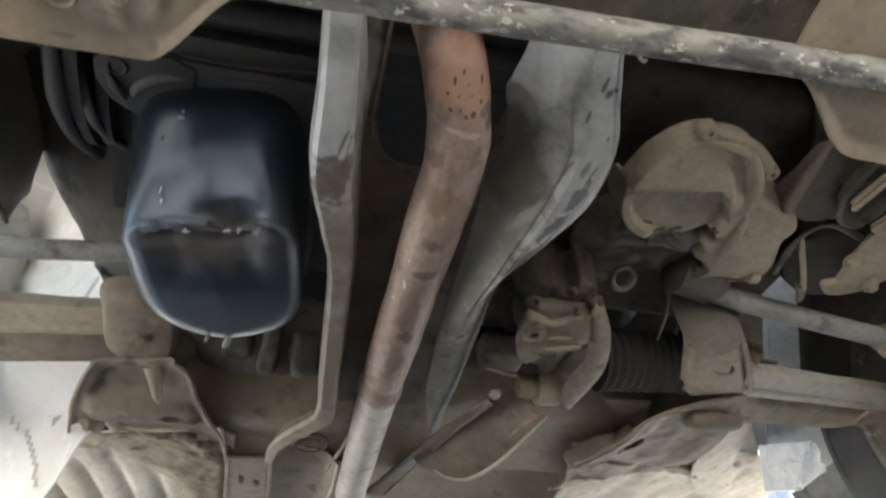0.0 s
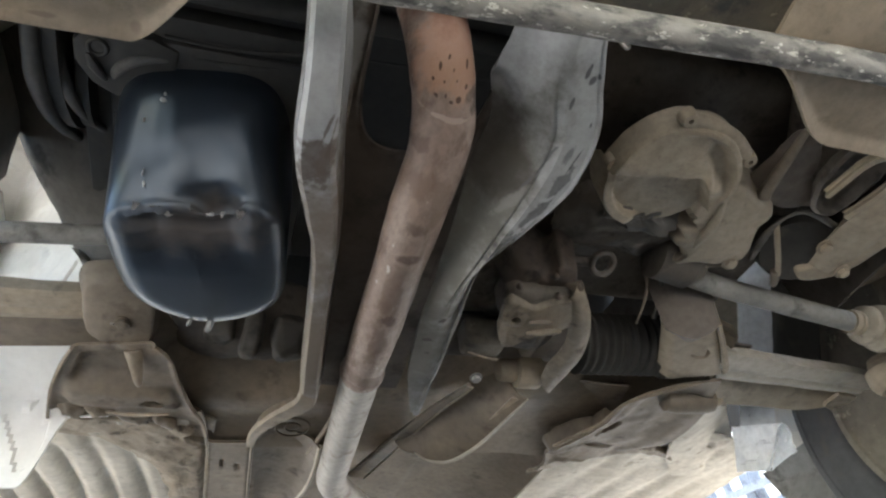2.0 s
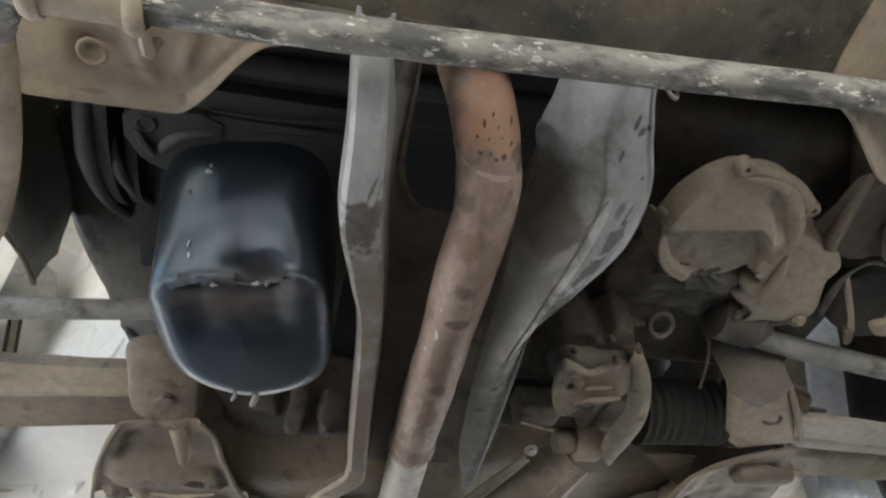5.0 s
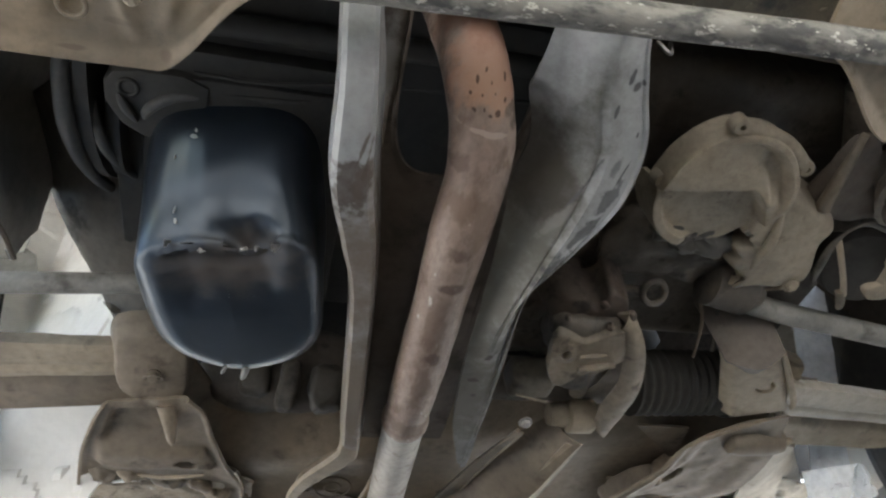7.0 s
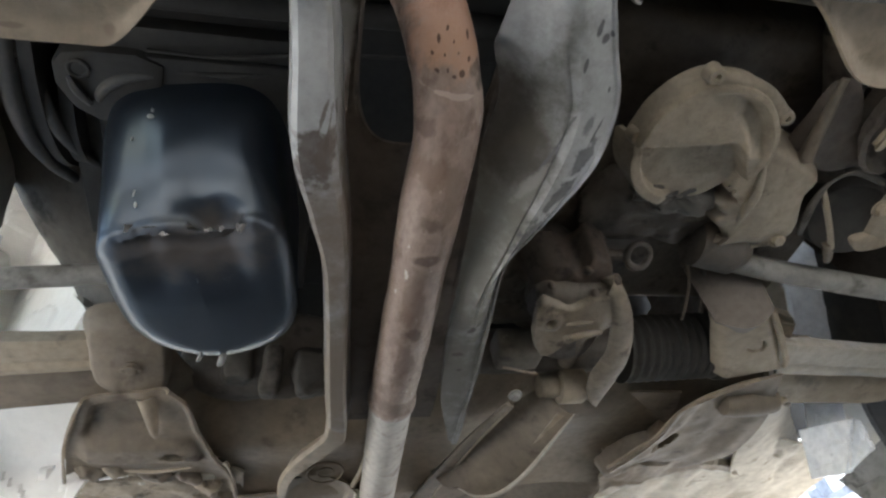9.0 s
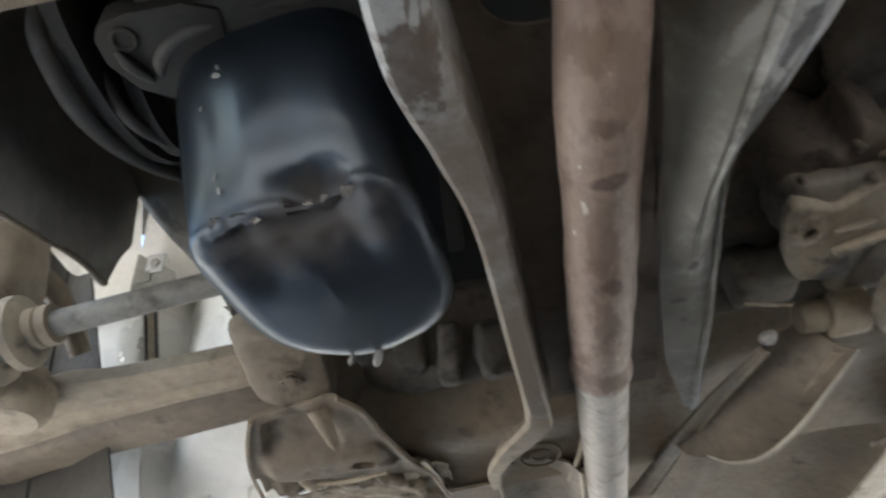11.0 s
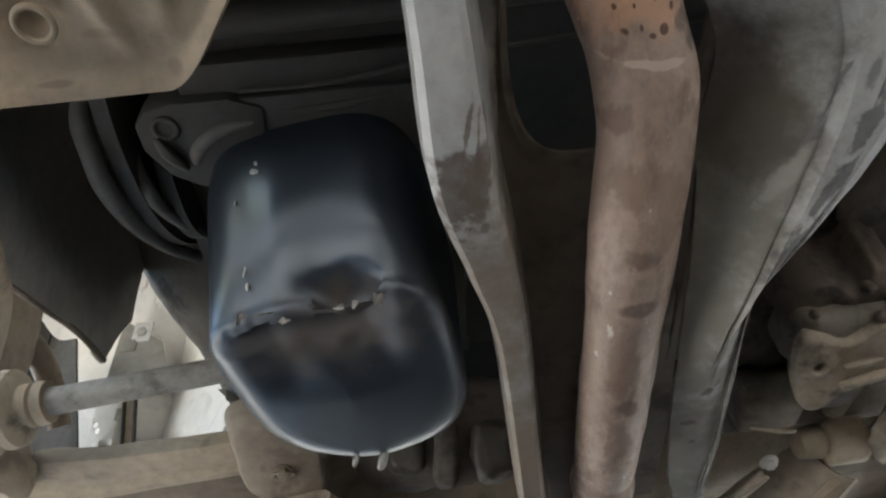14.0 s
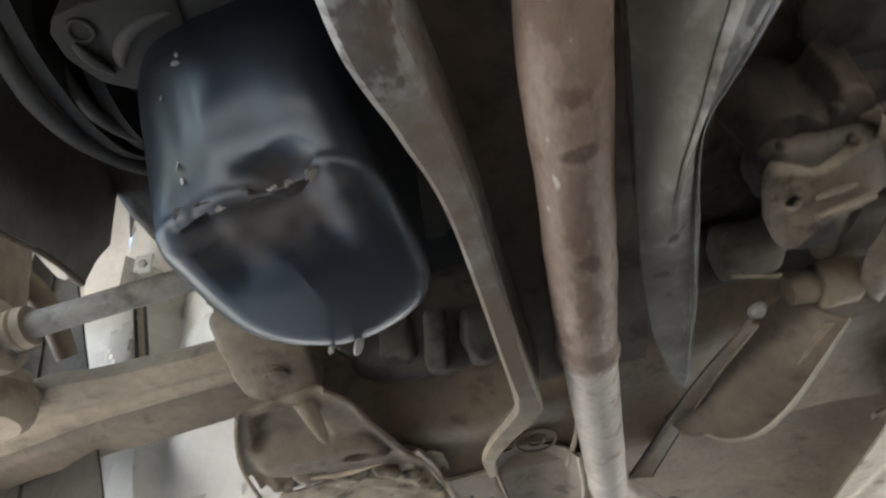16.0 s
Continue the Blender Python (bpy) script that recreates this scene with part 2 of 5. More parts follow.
M_TYRE = surface("tyre_rubber", (0.062, 0.063, 0.068), (0.08, 0.08, 0.083), (0.09, 0.084, 0.076), rough=0.85, dirt_at=0.6)
M_RIM = surface("dusty_steel_rim", (0.20, 0.177, 0.142), (0.14, 0.122, 0.10), (0.085, 0.073, 0.06), big=6, bump=0.6, rough=0.75, worn=(0.27, 0.24, 0.195), worn_at=0.62)
M_FLOOR = surface("dusty_underseal", (0.58, 0.525, 0.43), (0.45, 0.40, 0.318), (0.24, 0.195, 0.145), big=9, bump=0.5, dirt_at=0.60)
M_FLOOR_BROWN = surface("brown_underseal", (0.27, 0.215, 0.158), (0.21, 0.165, 0.122), (0.13, 0.108, 0.085), big=8, bump=0.4, dirt_at=0.6)
M_MUD = surface("caked_mud", (0.40, 0.335, 0.258), (0.29, 0.235, 0.175), (0.11, 0.087, 0.064), big=17, fine=120, bump=0.7, rough=0.9, dirt_at=0.56)
M_TUNNEL = surface("grey_rubber", (0.26, 0.26, 0.255), (0.2, 0.2, 0.195), (0.12, 0.115, 0.11), big=8, rough=0.5)
M_SHIELD = surface("tan_dusty_plate", (0.262, 0.205, 0.142), (0.207, 0.16, 0.111), (0.13, 0.10, 0.07), big=10, dirt_at=0.62,
                   stains=(((-0.105, 0.362, 0.41), (0.010, 0.004), 0, (0.20, 0.15, 0.105)), ((-0.07, 0.385, 0.41), (0.006, 0.006), 30, (0.17, 0.125, 0.088)), ((-0.14, 0.388, 0.41), (0.012, 0.002), 0, (0.17, 0.125, 0.09))))
M_TRAY = surface("grimy_undertray", (0.165, 0.138, 0.10), (0.105, 0.09, 0.068), (0.055, 0.054, 0.054), big=9, bump=0.45, dirt_at=0.52, worn=(0.27, 0.232, 0.17), worn_at=0.62)
M_WHITE = surface("white_body_paint", (0.82, 0.80, 0.76), (0.76, 0.735, 0.69), (0.3, 0.26, 0.21), big=9, rough=0.45, bump=0.08, dirt_at=0.73, worn=(0.27, 0.235, 0.19), worn_at=0.73, mottle=0.16)
# White paint; its blue cast is skylight put into the colour.
M_BLUEWHITE = surface("sky_tinted_white_paint", (0.88, 0.90, 0.92), (0.80, 0.83, 0.87), (0.40, 0.42, 0.46), big=30, rough=0.45, dirt_at=0.65)
M_CONCRETE = surface("yard_concrete", (0.70, 0.69, 0.665), (0.63, 0.62, 0.595), (0.42, 0.40, 0.37), big=1.2, fine=30, rough=0.85)
M_PIT = surface("oily_pit_concrete", (0.15, 0.142, 0.128), (0.12, 0.113, 0.103), (0.07, 0.066, 0.06), big=2, fine=40, rough=0.85)
M_PLASTER = surface("white_plaster", (0.78, 0.765, 0.73), (0.72, 0.7, 0.66), (0.6, 0.57, 0.52), big=1.5, fine=40, rough=0.9)
# The slats' blue is sky-lit shade worked into their colour.
M_SLAT = surface("shade_blue_slats", (0.42, 0.48, 0.56), (0.3, 0.36, 0.45), (0.2, 0.22, 0.26), big=12, rough=0.7)


# ---------------------------------------------------------------- builders
def thing(name, at, label, category, group="", kind=""):
    ob = new(name)
    ob.location = at
    ob.empty_display_size = 0.02
    return tagged(ob, label, category, group, kind)


def part(name, bm, material, parent=None, label=""):
    bmesh.ops.recalc_face_normals(bm, faces=bm.faces)
    me = bpy.data.meshes.new(name)
    bm.to_mesh(me)
    bm.free()
    for p in me.polygons:
        p.use_smooth = True
    me.set_sharp_from_angle(angle=radians(38))
    me.materials.append(material)
    ob = new(name, me)
    if parent:
        ob.parent = parent
        base = Matrix.Translation(parent.location)
        if parent.parent:
            base = Matrix.Translation(parent.parent.location) if parent.type == "EMPTY" else Matrix.Identity(4)
        elif parent.type == "MESH":
            base = Matrix.Identity(4)
        ob.matrix_parent_inverse = base.inverted()
    if label:
        ob["label"] = label
    return ob


def spline(points, n):
    """n places along a smooth curve through the points."""
    p = [Vector(q) for q in points]
    if len(p) == 2:
        return [p[0].lerp(p[1], i / (n - 1)) for i in range(n)]
    p = [2 * p[0] - p[1]] + p + [2 * p[-1] - p[-2]]
    out = []
    for i in range(n):
        s = i / (n - 1) * (len(p) - 3)
        k = min(int(s), len(p) - 4)
        f = s - k
        a, b, c, d = p[k:k + 4]
        out.append(0.5 * (2 * b + (c - a) * f + (2 * a - 5 * b + 4 * c - d) * f * f + (3 * b - a - 3 * c + d) * f ** 3))
    return out


def skin(rings, closed=True, caps=True):
    """A mesh through rings of equally many places."""
    bm = bmesh.new()
    vs = [[bm.verts.new(q) for q in r] for r in rings]
    n = len(rings[0])
    for a, b in zip(vs, vs[1:]):
        for i in range(n if closed else n - 1):
            j = (i + 1) % n
            bm.faces.new((a[i], a[j], b[j], b[i]))
    if caps and closed:
        bm.faces.new(vs[0][::-1])
        bm.faces.new(vs[-1])
    return bm


def tube(points, radius, n=40, seg=16, wobble=0.0, flat=1.0):
    """A round bar along a curve; radius is a number or a function of the way along, 0 to 1."""
    c = spline(points, n)
    rings, up = [], Vector((0.13, 0.3, 0.94))
    for i, q in enumerate(c):
        d = (c[min(i + 1, n - 1)] - c[max(i - 1, 0)]).normalized()
        a = d.cross(up).normalized()
        b = a.cross(d).normalized()
        r = radius(i / (n - 1)) if callable(radius) else radius
        ring = []
        for k in range(seg):
            t = 2 * math.pi * k / seg
            w = 1 + wobble * noise.noise(q * 30 + Vector((math.cos(t), math.sin(t), 0)))
            ring.append(q + (a * math.cos(t) + b * math.sin(t) * flat) * r * w)
        rings.append(ring)
    return skin(rings)


def sheet(fn, nu, nv, th):
    """A sheet of the thickness th over fn(u, v), u and v from 0 to 1."""
    g = [[Vector(fn(i / nu, j / nv)) for i in range(nu + 1)] for j in range(nv + 1)]
    bm = bmesh.new()
    low, top = [], []
    for j in range(nv + 1):
        lo, to = [], []
        for i in range(nu + 1):
            du = g[j][min(i + 1, nu)] - g[j][max(i - 1, 0)]
            dv = g[min(j + 1, nv)][i] - g[max(j - 1, 0)][i]
            nrm = du.cross(dv)
            nrm = nrm.normalized() if nrm.length > 1e-12 else Vector((0, 0, 1))
            if nrm.z < 0:
                nrm = -nrm
            lo.append(bm.verts.new(g[j][i]))
            to.append(bm.verts.new(g[j][i] + nrm * th))
        low.append(lo)
        top.append(to)
    for j in range(nv):
        for i in range(nu):
            bm.faces.new((low[j][i], low[j + 1][i], low[j + 1][i + 1], low[j][i + 1]))
            bm.faces.new((top[j][i], top[j][i + 1], top[j + 1][i + 1], top[j + 1][i]))
    rim = [(0, i) for i in range(nu + 1)] + [(j, nu) for j in range(1, nv + 1)] + [(nv, i) for i in range(nu - 1, -1, -1)] + [(j, 0) for j in range(nv - 1, 0, -1)]
    for (a, b), (c, d) in zip(rim, rim[1:] + rim[:1]):
        bm.faces.new((low[a][b], low[c][d], top[c][d], top[a][b]))
    return bm


def ruled(left, right, nu=10, nv=40, th=0.003, lift=None, rough=0.0):
    """A pressed sheet between two edge curves; lift(u, v) raises it."""
    a, b = spline(left, nv + 1), spline(right, nv + 1)

    def at(u, v):
        k = round(v * nv)
        q = a[k].lerp(b[k], u)
        z = lift(u, v) if lift else 0
        return q + Vector((0, 0, z + rough * noise.noise(q * 14) + 0.4 * rough * noise.noise(q * 45)))
    return sheet(at, nu, nv, th)


def plate(outline, z, th, bevel=0.002, tilt=None):
    """A flat plate with rounded edges from an outline seen from above; tilt(x, y) gives its height."""
    bm = bmesh.new()
    f = bm.faces.new([bm.verts.new((x, y, z + (tilt(x, y) if tilt else 0))) for x, y in outline])
    ext = bmesh.ops.extrude_face_region(bm, geom=[f])
    bmesh.ops.translate(bm, verts=[v for v in ext["geom"] if isinstance(v, bmesh.types.BMVert)], vec=(0, 0, th))
    if bevel:
        bmesh.ops.bevel(bm, geom=bm.edges[:], offset=bevel, segments=2, affect="EDGES", profile=0.6)
    return bm


def block(x0, x1, y0, y1, z0, z1, bevel=0.004, seg=2, m=None):
    bm = bmesh.new()
    bmesh.ops.create_cube(bm, size=1)
    for v in bm.verts:
        v.co = Vector(((x0, x1)[v.co.x > 0], (y0, y1)[v.co.y > 0], (z0, z1)[v.co.z > 0]))
    if bevel:
        bmesh.ops.bevel(bm, geom=bm.edges[:], offset=bevel, segments=seg, affect="EDGES", profile=0.55)
    if m:
        bmesh.ops.transform(bm, matrix=m, verts=bm.verts)
    return bm


def lathe(profile, at, axis, seg=32):
    """A turned body: profile rows of (radius, height along the axis)."""
    q = Vector(axis).to_track_quat("Z", "Y").to_matrix().to_4x4()
    m = Matrix.Translation(at) @ q
    rings = [[m @ Vector((r * math.cos(2 * math.pi * k / seg), r * math.sin(2 * math.pi * k / seg), h)) for k in range(seg)] for r, h in profile]
    return skin(rings)


def hexbolt(at, axis, r):
    m = Matrix.Translation(at) @ Vector(axis).to_track_quat("Z", "Y").to_matrix().to_4x4()
    rings = []
    for rad, h, n in ((1.5, 0, 0), (1.5, 0.25, 0), (1.05, 0.26, 6), (1.05, 1.0, 6), (0.85, 1.15, 6)):
        ring = []
        for k in range(24):
            t = 2 * math.pi * k / 24
            w = 1.0
            if n:
                w = math.cos(math.pi / 6) / math.cos((t % (math.pi / 3)) - math.pi / 6)
            ring.append(m @ Vector((rad * r * w * math.cos(t), rad * r * w * math.sin(t), h * r)))
        rings.append(ring)
    return skin(rings)


def lump(at, size, power=2.6, amp=0.08, freq=25.0, turn=(0, 0, 0), n=28):
    """A cast, uneven body: a rounded box with a rough skin."""
    m = Matrix.Translation(at) @ pose(0, 0, 0, *turn)
    rings = []
    for j in range(n + 1):
        p = -math.pi / 2 + math.pi * (0.02 + 0.96 * j / n)
        ring = []
        for k in range(n * 2):
            t = math.pi * k / n
            sg = lambda c: math.copysign(abs(c) ** (2 / power), c)
            q = Vector((sg(math.cos(p)) * sg(math.cos(t)), sg(math.cos(p)) * sg(math.sin(t)), sg(math.sin(p))))
            q = Vector((q.x * size[0], q.y * size[1], q.z * size[2]))
            w = m @ q
            ring.append(w + (w - Vector(at)).normalized() * min(size) * amp * (noise.noise(w * freq) + 0.5 * noise.noise(w * freq * 2.7)))
        rings.append(ring)
    return skin(rings)


def casting(outline, z, crown, curl, amp=0.002, freq=45.0, th=0.006, tilt=(0, 0)):
    """A cast body with a free outline, bulging downwards, its rim curling up."""
    n = len(outline)
    c = Vector((sum(p[0] for p in outline) / n, sum(p[1] for p in outline) / n))
    edge = [Vector(p) for p in outline]

    def at(u, v):
        s = u * n
        k, f = int(s) % n, s - int(s)
        a, b, d, e = edge[k - 1], edge[k], edge[(k + 1) % n], edge[(k + 2) % n]
        q = 0.5 * (2 * b + (d - a) * f + (2 * a - 5 * b + 4 * d - e) * f * f + (3 * b - a - 3 * d + e) * f ** 3)
        q = c + (q - c) * v
        w = Vector((q.x, q.y, z))
        rise = curl * smooth(0.78, 1.0, v) ** 2 - crown * (1 - v ** 3) + tilt[0] * (q.x - c.x) + tilt[1] * (q.y - c.y)
        fray = smooth(0.6, 1.0, v) * amp
        return w + Vector((fray * noise.noise(w * freq * 1.7), fray * noise.noise(w * freq * 1.7 + Vector((9, 0, 0))), rise + amp * (noise.noise(w * freq) + 0.5 * noise.noise(w * freq * 2.7))))
    return sheet(at, 96, 26, th)


def ring_mesh(at, axis, major, minor, flat=1.0):
    m = Matrix.Translation(at) @ Vector(axis).to_track_quat("Z", "Y").to_matrix().to_4x4()
    rings = []
    for i in range(33):
        t = 2 * math.pi * i / 32
        rings.append([m @ Vector(((major + minor * math.cos(a)) * math.cos(t), (major + minor * math.cos(a)) * math.sin(t), minor * flat * math.sin(a))) for a in [2 * math.pi * k / 10 for k in range(10)]])
    return skin(rings, caps=False)


def smooth(a, b, x):
    x = max(0.0, min(1.0, (x - a) / (b - a)))
    return x * x * (3 - 2 * x)


def lips(h, w=0.16):
    return lambda u, v: h * (smooth(w, 0, u) + smooth(1 - w, 1, u)) - h


# ---------------------------------------------------------------- ground, pit, yard
PX0, PX1, PY0, PY1 = -0.20, 0.60, -1.0, 1.45


def ground_mesh():
    xs, ys = [-120, -6, PX0, PX1, 6, 120], [-120, -6, PY0, PY1, 6, 120]
    bm = bmesh.new()
    v = [[bm.verts.new((x, y, 0)) for x in xs] for y in ys]
    for j in range(5):
        for i in range(5):
            if (i, j) != (2, 2):
                bm.faces.new((v[j][i], v[j][i + 1], v[j + 1][i + 1], v[j + 1][i]))
    return bm


tagged(part("ground", ground_mesh(), M_CONCRETE), "pale worn concrete yard round an inspection pit", "ground", kind="structure")
pit = thing("pit", (0.25, 0.5, -1.7), "grimy concrete inspection pit under the car", "pit", kind="structure")
part("floor", block(PX0 - 0.1, PX1 + 0.1, PY0 - 0.1, PY1 + 0.1, -1.8, -1.7, 0), M_PIT, pit)
for x0, x1, y0, y1 in ((PX0 - 0.12, PX0, PY0, PY1), (PX1, PX1 + 0.12, PY0, PY1), (PX0 - 0.12, PX1 + 0.12, PY0 - 0.12, PY0), (PX0 - 0.12, PX1 + 0.12, PY1, PY1 + 0.12)):
    part("wall", block(x0, x1, y0, y1, -1.7, -0.004, 0), M_PIT, pit)
tagged(part("wall_east", block(6.0, 6.2, -6, 12, 0, 3.6, 0.01), M_PLASTER), "sunlit white plastered yard wall", "wall", kind="structure")

# ---------------------------------------------------------------- car shell
shell = thing("car_body", (0.25, 1.5, 0.45), "white car body shell round a dark engine bay", "car body")
# Bonnet and nose panel are out of view, added to hold daylight back.
part("unseen_bonnet", block(-0.66, 1.18, -0.5, 1.15, 1.02, 1.05, 0.01), M_BLACK, shell)
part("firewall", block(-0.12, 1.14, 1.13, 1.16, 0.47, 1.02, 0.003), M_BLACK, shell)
part("unseen_nose_panel", block(-0.66, 1.16, -0.48, -0.44, 0.47, 1.02, 0.01), M_BLACK, shell)
part("cabin_side", block(-0.68, -0.64, 1.12, 4.0, 0.44, 1.1, 0.01), M_WHITE, shell)
part("cabin_side", block(1.14, 1.18, 1.30, 4.0, 0.42, 1.1, 0.01), M_WHITE, shell)
# Unseen left wing, added to shade the open wheel arch.
part("unseen_front_wing", block(-0.66, -0.63, -0.48, 1.12, 0.82, 1.03, 0.01), M_WHITE, shell)
part("chassis_rail", block(0.72, 0.79, 0.20, 1.13, 0.50, 0.62, 0.008), M_CAST_DARK, shell)


def floor_side(x0, x1, y0, y1, z, ribs, lean, drop, deep):
    def at(u, v):
        x, y = x0 + (x1 - x0) * u, y0 + (y1 - y0) * v ** 1.4
        s = (x + lean * (y - y0) + 0.006 * noise.noise(Vector((x * 9, y * 3, 7)))) * ribs
        w = 0.5 + 0.5 * math.cos(2 * math.pi * s)
        fade = smooth(y0 - 0.02, y0 + 0.35, y) * smooth(0, 0.06, u) * smooth(1, 0.94, u)
        crush = 1 - smooth(y0 + 0.02, y0 + 0.22, y)
        z1 = z + deep * (0.75 + 0.5 * noise.noise(Vector((x * 7, y * 5, 3)))) * w ** 2.8 * fade + 0.003 * noise.noise(Vector((x * 12, y * 9, z)))
        z1 += crush * (0.012 * noise.noise(Vector((x * 24, y * 24, 1))) + 0.007 * noise.noise(Vector((x * 60, y * 60, 2))) - drop)
        return (x, y, z1 + 0.03 * smooth(2.4, 3.4, y))
    return sheet(at, 150, 90, 0.004)


floor_pan = thing("floor_pan", (0.25, 1.6, 0.45), "dusty ribbed sheet metal floor pan of the car", "floor pan")
part("ribbed_panel", floor_side(-0.64, 0.03, 1.06, 3.4, 0.42, 17.5, -0.10, 0.012, 0.020), M_FLOOR, floor_pan, "pale dusty ribbed floor panel")
part("ribbed_panel", floor_side(0.66, 1.14, 1.02, 3.4, 0.405, 10.0, 0.16, 0.008, 0.008), M_FLOOR, floor_pan, "pale dusty ribbed floor panel")


def tunnel(u, v):
    x, y = 0.08 + 0.64 * u, 1.10 + 2.4 * v
    h = math.sin(math.pi * u) ** 0.6
    return (x, y, 0.42 + 0.10 * h + 0.008 * smooth(0.6, 0.62, u) + 0.003 * noise.noise(Vector((x * 12, y * 9, 3))))


part("tunnel", sheet(tunnel, 60, 40, 0.004), M_FLOOR_BROWN, floor_pan, "brown dusty exhaust tunnel")
# bolted strap, curved lip and sheet beside the tunnel
strap = thing("floor_strap", (0.06, 1.3, 0.41), "dusty flat steel strap with slots bolted under the floor", "strap")
part("strap", ruled([(0.022, 1.13, 0.398), (0.03, 1.58, 0.418), (0.035, 1.9, 0.425)], [(0.09, 1.125, 0.398), (0.115, 1.58, 0.418), (0.13, 1.9, 0.425)], 24, 60, 0.004,
                    lambda u, v: 0.003 * smooth(0.08, 0, u) + 0.003 * smooth(0.92, 1, u) + 0.012 * (smooth(0.05, 0.02, abs(u - 0.36)) * smooth(0.020, 0.008, abs(v - 0.10)) + smooth(0.07, 0.03, abs(u - 0.72)) * smooth(0.012, 0.004, abs(v - 0.115)) + smooth(0.12, 0.06, abs(u - 0.5)) * smooth(0.008, 0.003, abs(v - 0.24)) + smooth(0.2, 0.15, abs(u - 0.5)) * smooth(0.02, 0.012, abs(v - 0.50))), 0.002), M_DUST_TAN, strap)
for k in (0, 1):
    part("folded_edge", tube([(0.022 + 0.068 * k, 1.13, 0.396), (0.03 + 0.085 * k, 1.58, 0.416), (0.035 + 0.095 * k, 1.9, 0.423)], 0.0018, 40, 8, 0.5), M_DUST, strap, "pale edge line")
for x, y in ((0.075, 1.47), (0.08, 1.62)):
    part("bolt", hexbolt((x, y, 0.4), (0, -0.1, -1), 0.007), M_DUST, strap)
side_lip = thing("tunnel_bracket", (0.15, 1.3, 0.4), "brown dusty pressed tunnel bracket with a bright curled lip", "bracket")
part("pressing", ruled([(0.092, 1.10, 0.405), (0.10, 1.25, 0.41), (0.118, 1.55, 0.415)], [(0.200, 1.12, 0.40), (0.205, 1.24, 0.40), (0.195, 1.34, 0.398), (0.165, 1.44, 0.40), (0.122, 1.552, 0.413)], 16, 40, 0.003,
                       lambda u, v: 0.012 * math.sin(math.pi * u) - 0.012 * smooth(0.85, 1, u), 0.002), M_DUST_BROWN, side_lip)
part("lip", tube([(0.201, 1.12, 0.392), (0.206, 1.24, 0.391), (0.196, 1.34, 0.389), (0.166, 1.44, 0.391), (0.124, 1.552, 0.404)], 0.004, 30, 10, 0.25), M_FLOOR, side_lip, "pale curled lip")

# white panel at the back of the wheel arch
arch = thing("wheel_arch_panel", (-0.38, 1.05, 0.42), "white painted inner wheel arch panel with dirt specks", "body panel")


def arch_panel(u, v):
    """A hollow panel: its side by the post turns in, the rest faces the wheel."""
    low = 0.29 + 0.102 * smooth(0.70, 0.85, u)
    z = low + (1.02 - low) * v
    turn = 0.05 + 0.28 * smooth(0.43, 0.50, z)
    y = 1.025 + 0.045 * smooth(0.10, 0.30, u) - turn * max(0.0, u - 0.28)
    return (-0.43 + 0.31 * u, y + 0.002 * noise.noise(Vector((u * 6, v * 9, 1))), z)


part("panel", sheet(arch_panel, 60, 70, 0.004), M_WHITE, arch)
part("post", sheet(lambda u, v: (-0.63 + (0.299 - 0.130 * v) * u, 1.03 + 0.002 * noise.noise(Vector((u * 4, v * 9, 2))), 0.27 + 0.75 * v), 20, 24, 0.004), M_WHITE, arch, "white painted post")
for dx in (0.0, 0.016):
    part("seam", tube([(-0.351 + dx - 0.013, 1.022, 0.53), (-0.403 + dx, 1.022, 0.74)], 0.0028, 6, 8), M_RUBBER, arch, "dark rubber seam")
part("seam_strip", ruled([(-0.362, 1.025, 0.53), (-0.401, 1.025, 0.74)], [(-0.350, 1.025, 0.53), (-0.389, 1.025, 0.74)], 4, 8, 0.003), M_DUST, arch, "dusty strip between the seams")
clip = thing("liner_bracket", (-0.37, 0.98, 0.75), "dusty steel liner bracket with a bolt", "bracket")
part("plate", sheet(lambda u, v: (-0.405 + 0.085 * u - 0.02 * v * u, 0.985, 0.69 + 0.11 * v * (1 - 0.45 * u)), 8, 8, 0.004), M_LINER, clip)
part("washer_plate", block(-0.386, -0.358, 0.978, 0.983, 0.752, 0.790, 0.002), M_CHIP, clip, "bright square plate")
part("stay", block(-0.40, -0.375, 0.978, 1.035, 0.735, 0.76, 0.003), M_LINER, clip)
part("bolt", hexbolt((-0.372, 0.983, 0.770), (0, -1, -0.2), 0.008), M_BARE, clip)

# black liners of the arches
wing_l = thing("inner_wing", (-0.29, 0.4, 0.6), "black rubber splash liner of the wheel arch", "splash liner", "inner wings")


def liner_low(y):
    if y < 0.5:
        return 0.415 + 0.09 * smooth(0.45, 0.25, y)
    return 0.415 + 0.38 * (min(y, 0.65) - 0.5) + 0.16 * max(0.0, y - 0.65)


def liner(u, v):
    z = 0.48 + 0.54 * v
    y = -0.44 + (1.147 + 0.021 * smooth(0.485, 0.56, z) - 0.006 * smooth(0.57, 0.62, z)) * u
    low = liner_low(y)
    z = low + (1.02 - low) * v
    x = -0.250 - 0.035 * smooth(0.46, 0.60, z) * smooth(0.71, 0.62, y)
    return (x + 0.003 * noise.noise(Vector((y * 10, z * 10, 5))), y, z)


part("liner", sheet(liner, 120, 16, 0.003), M_SPLASH, wing_l)
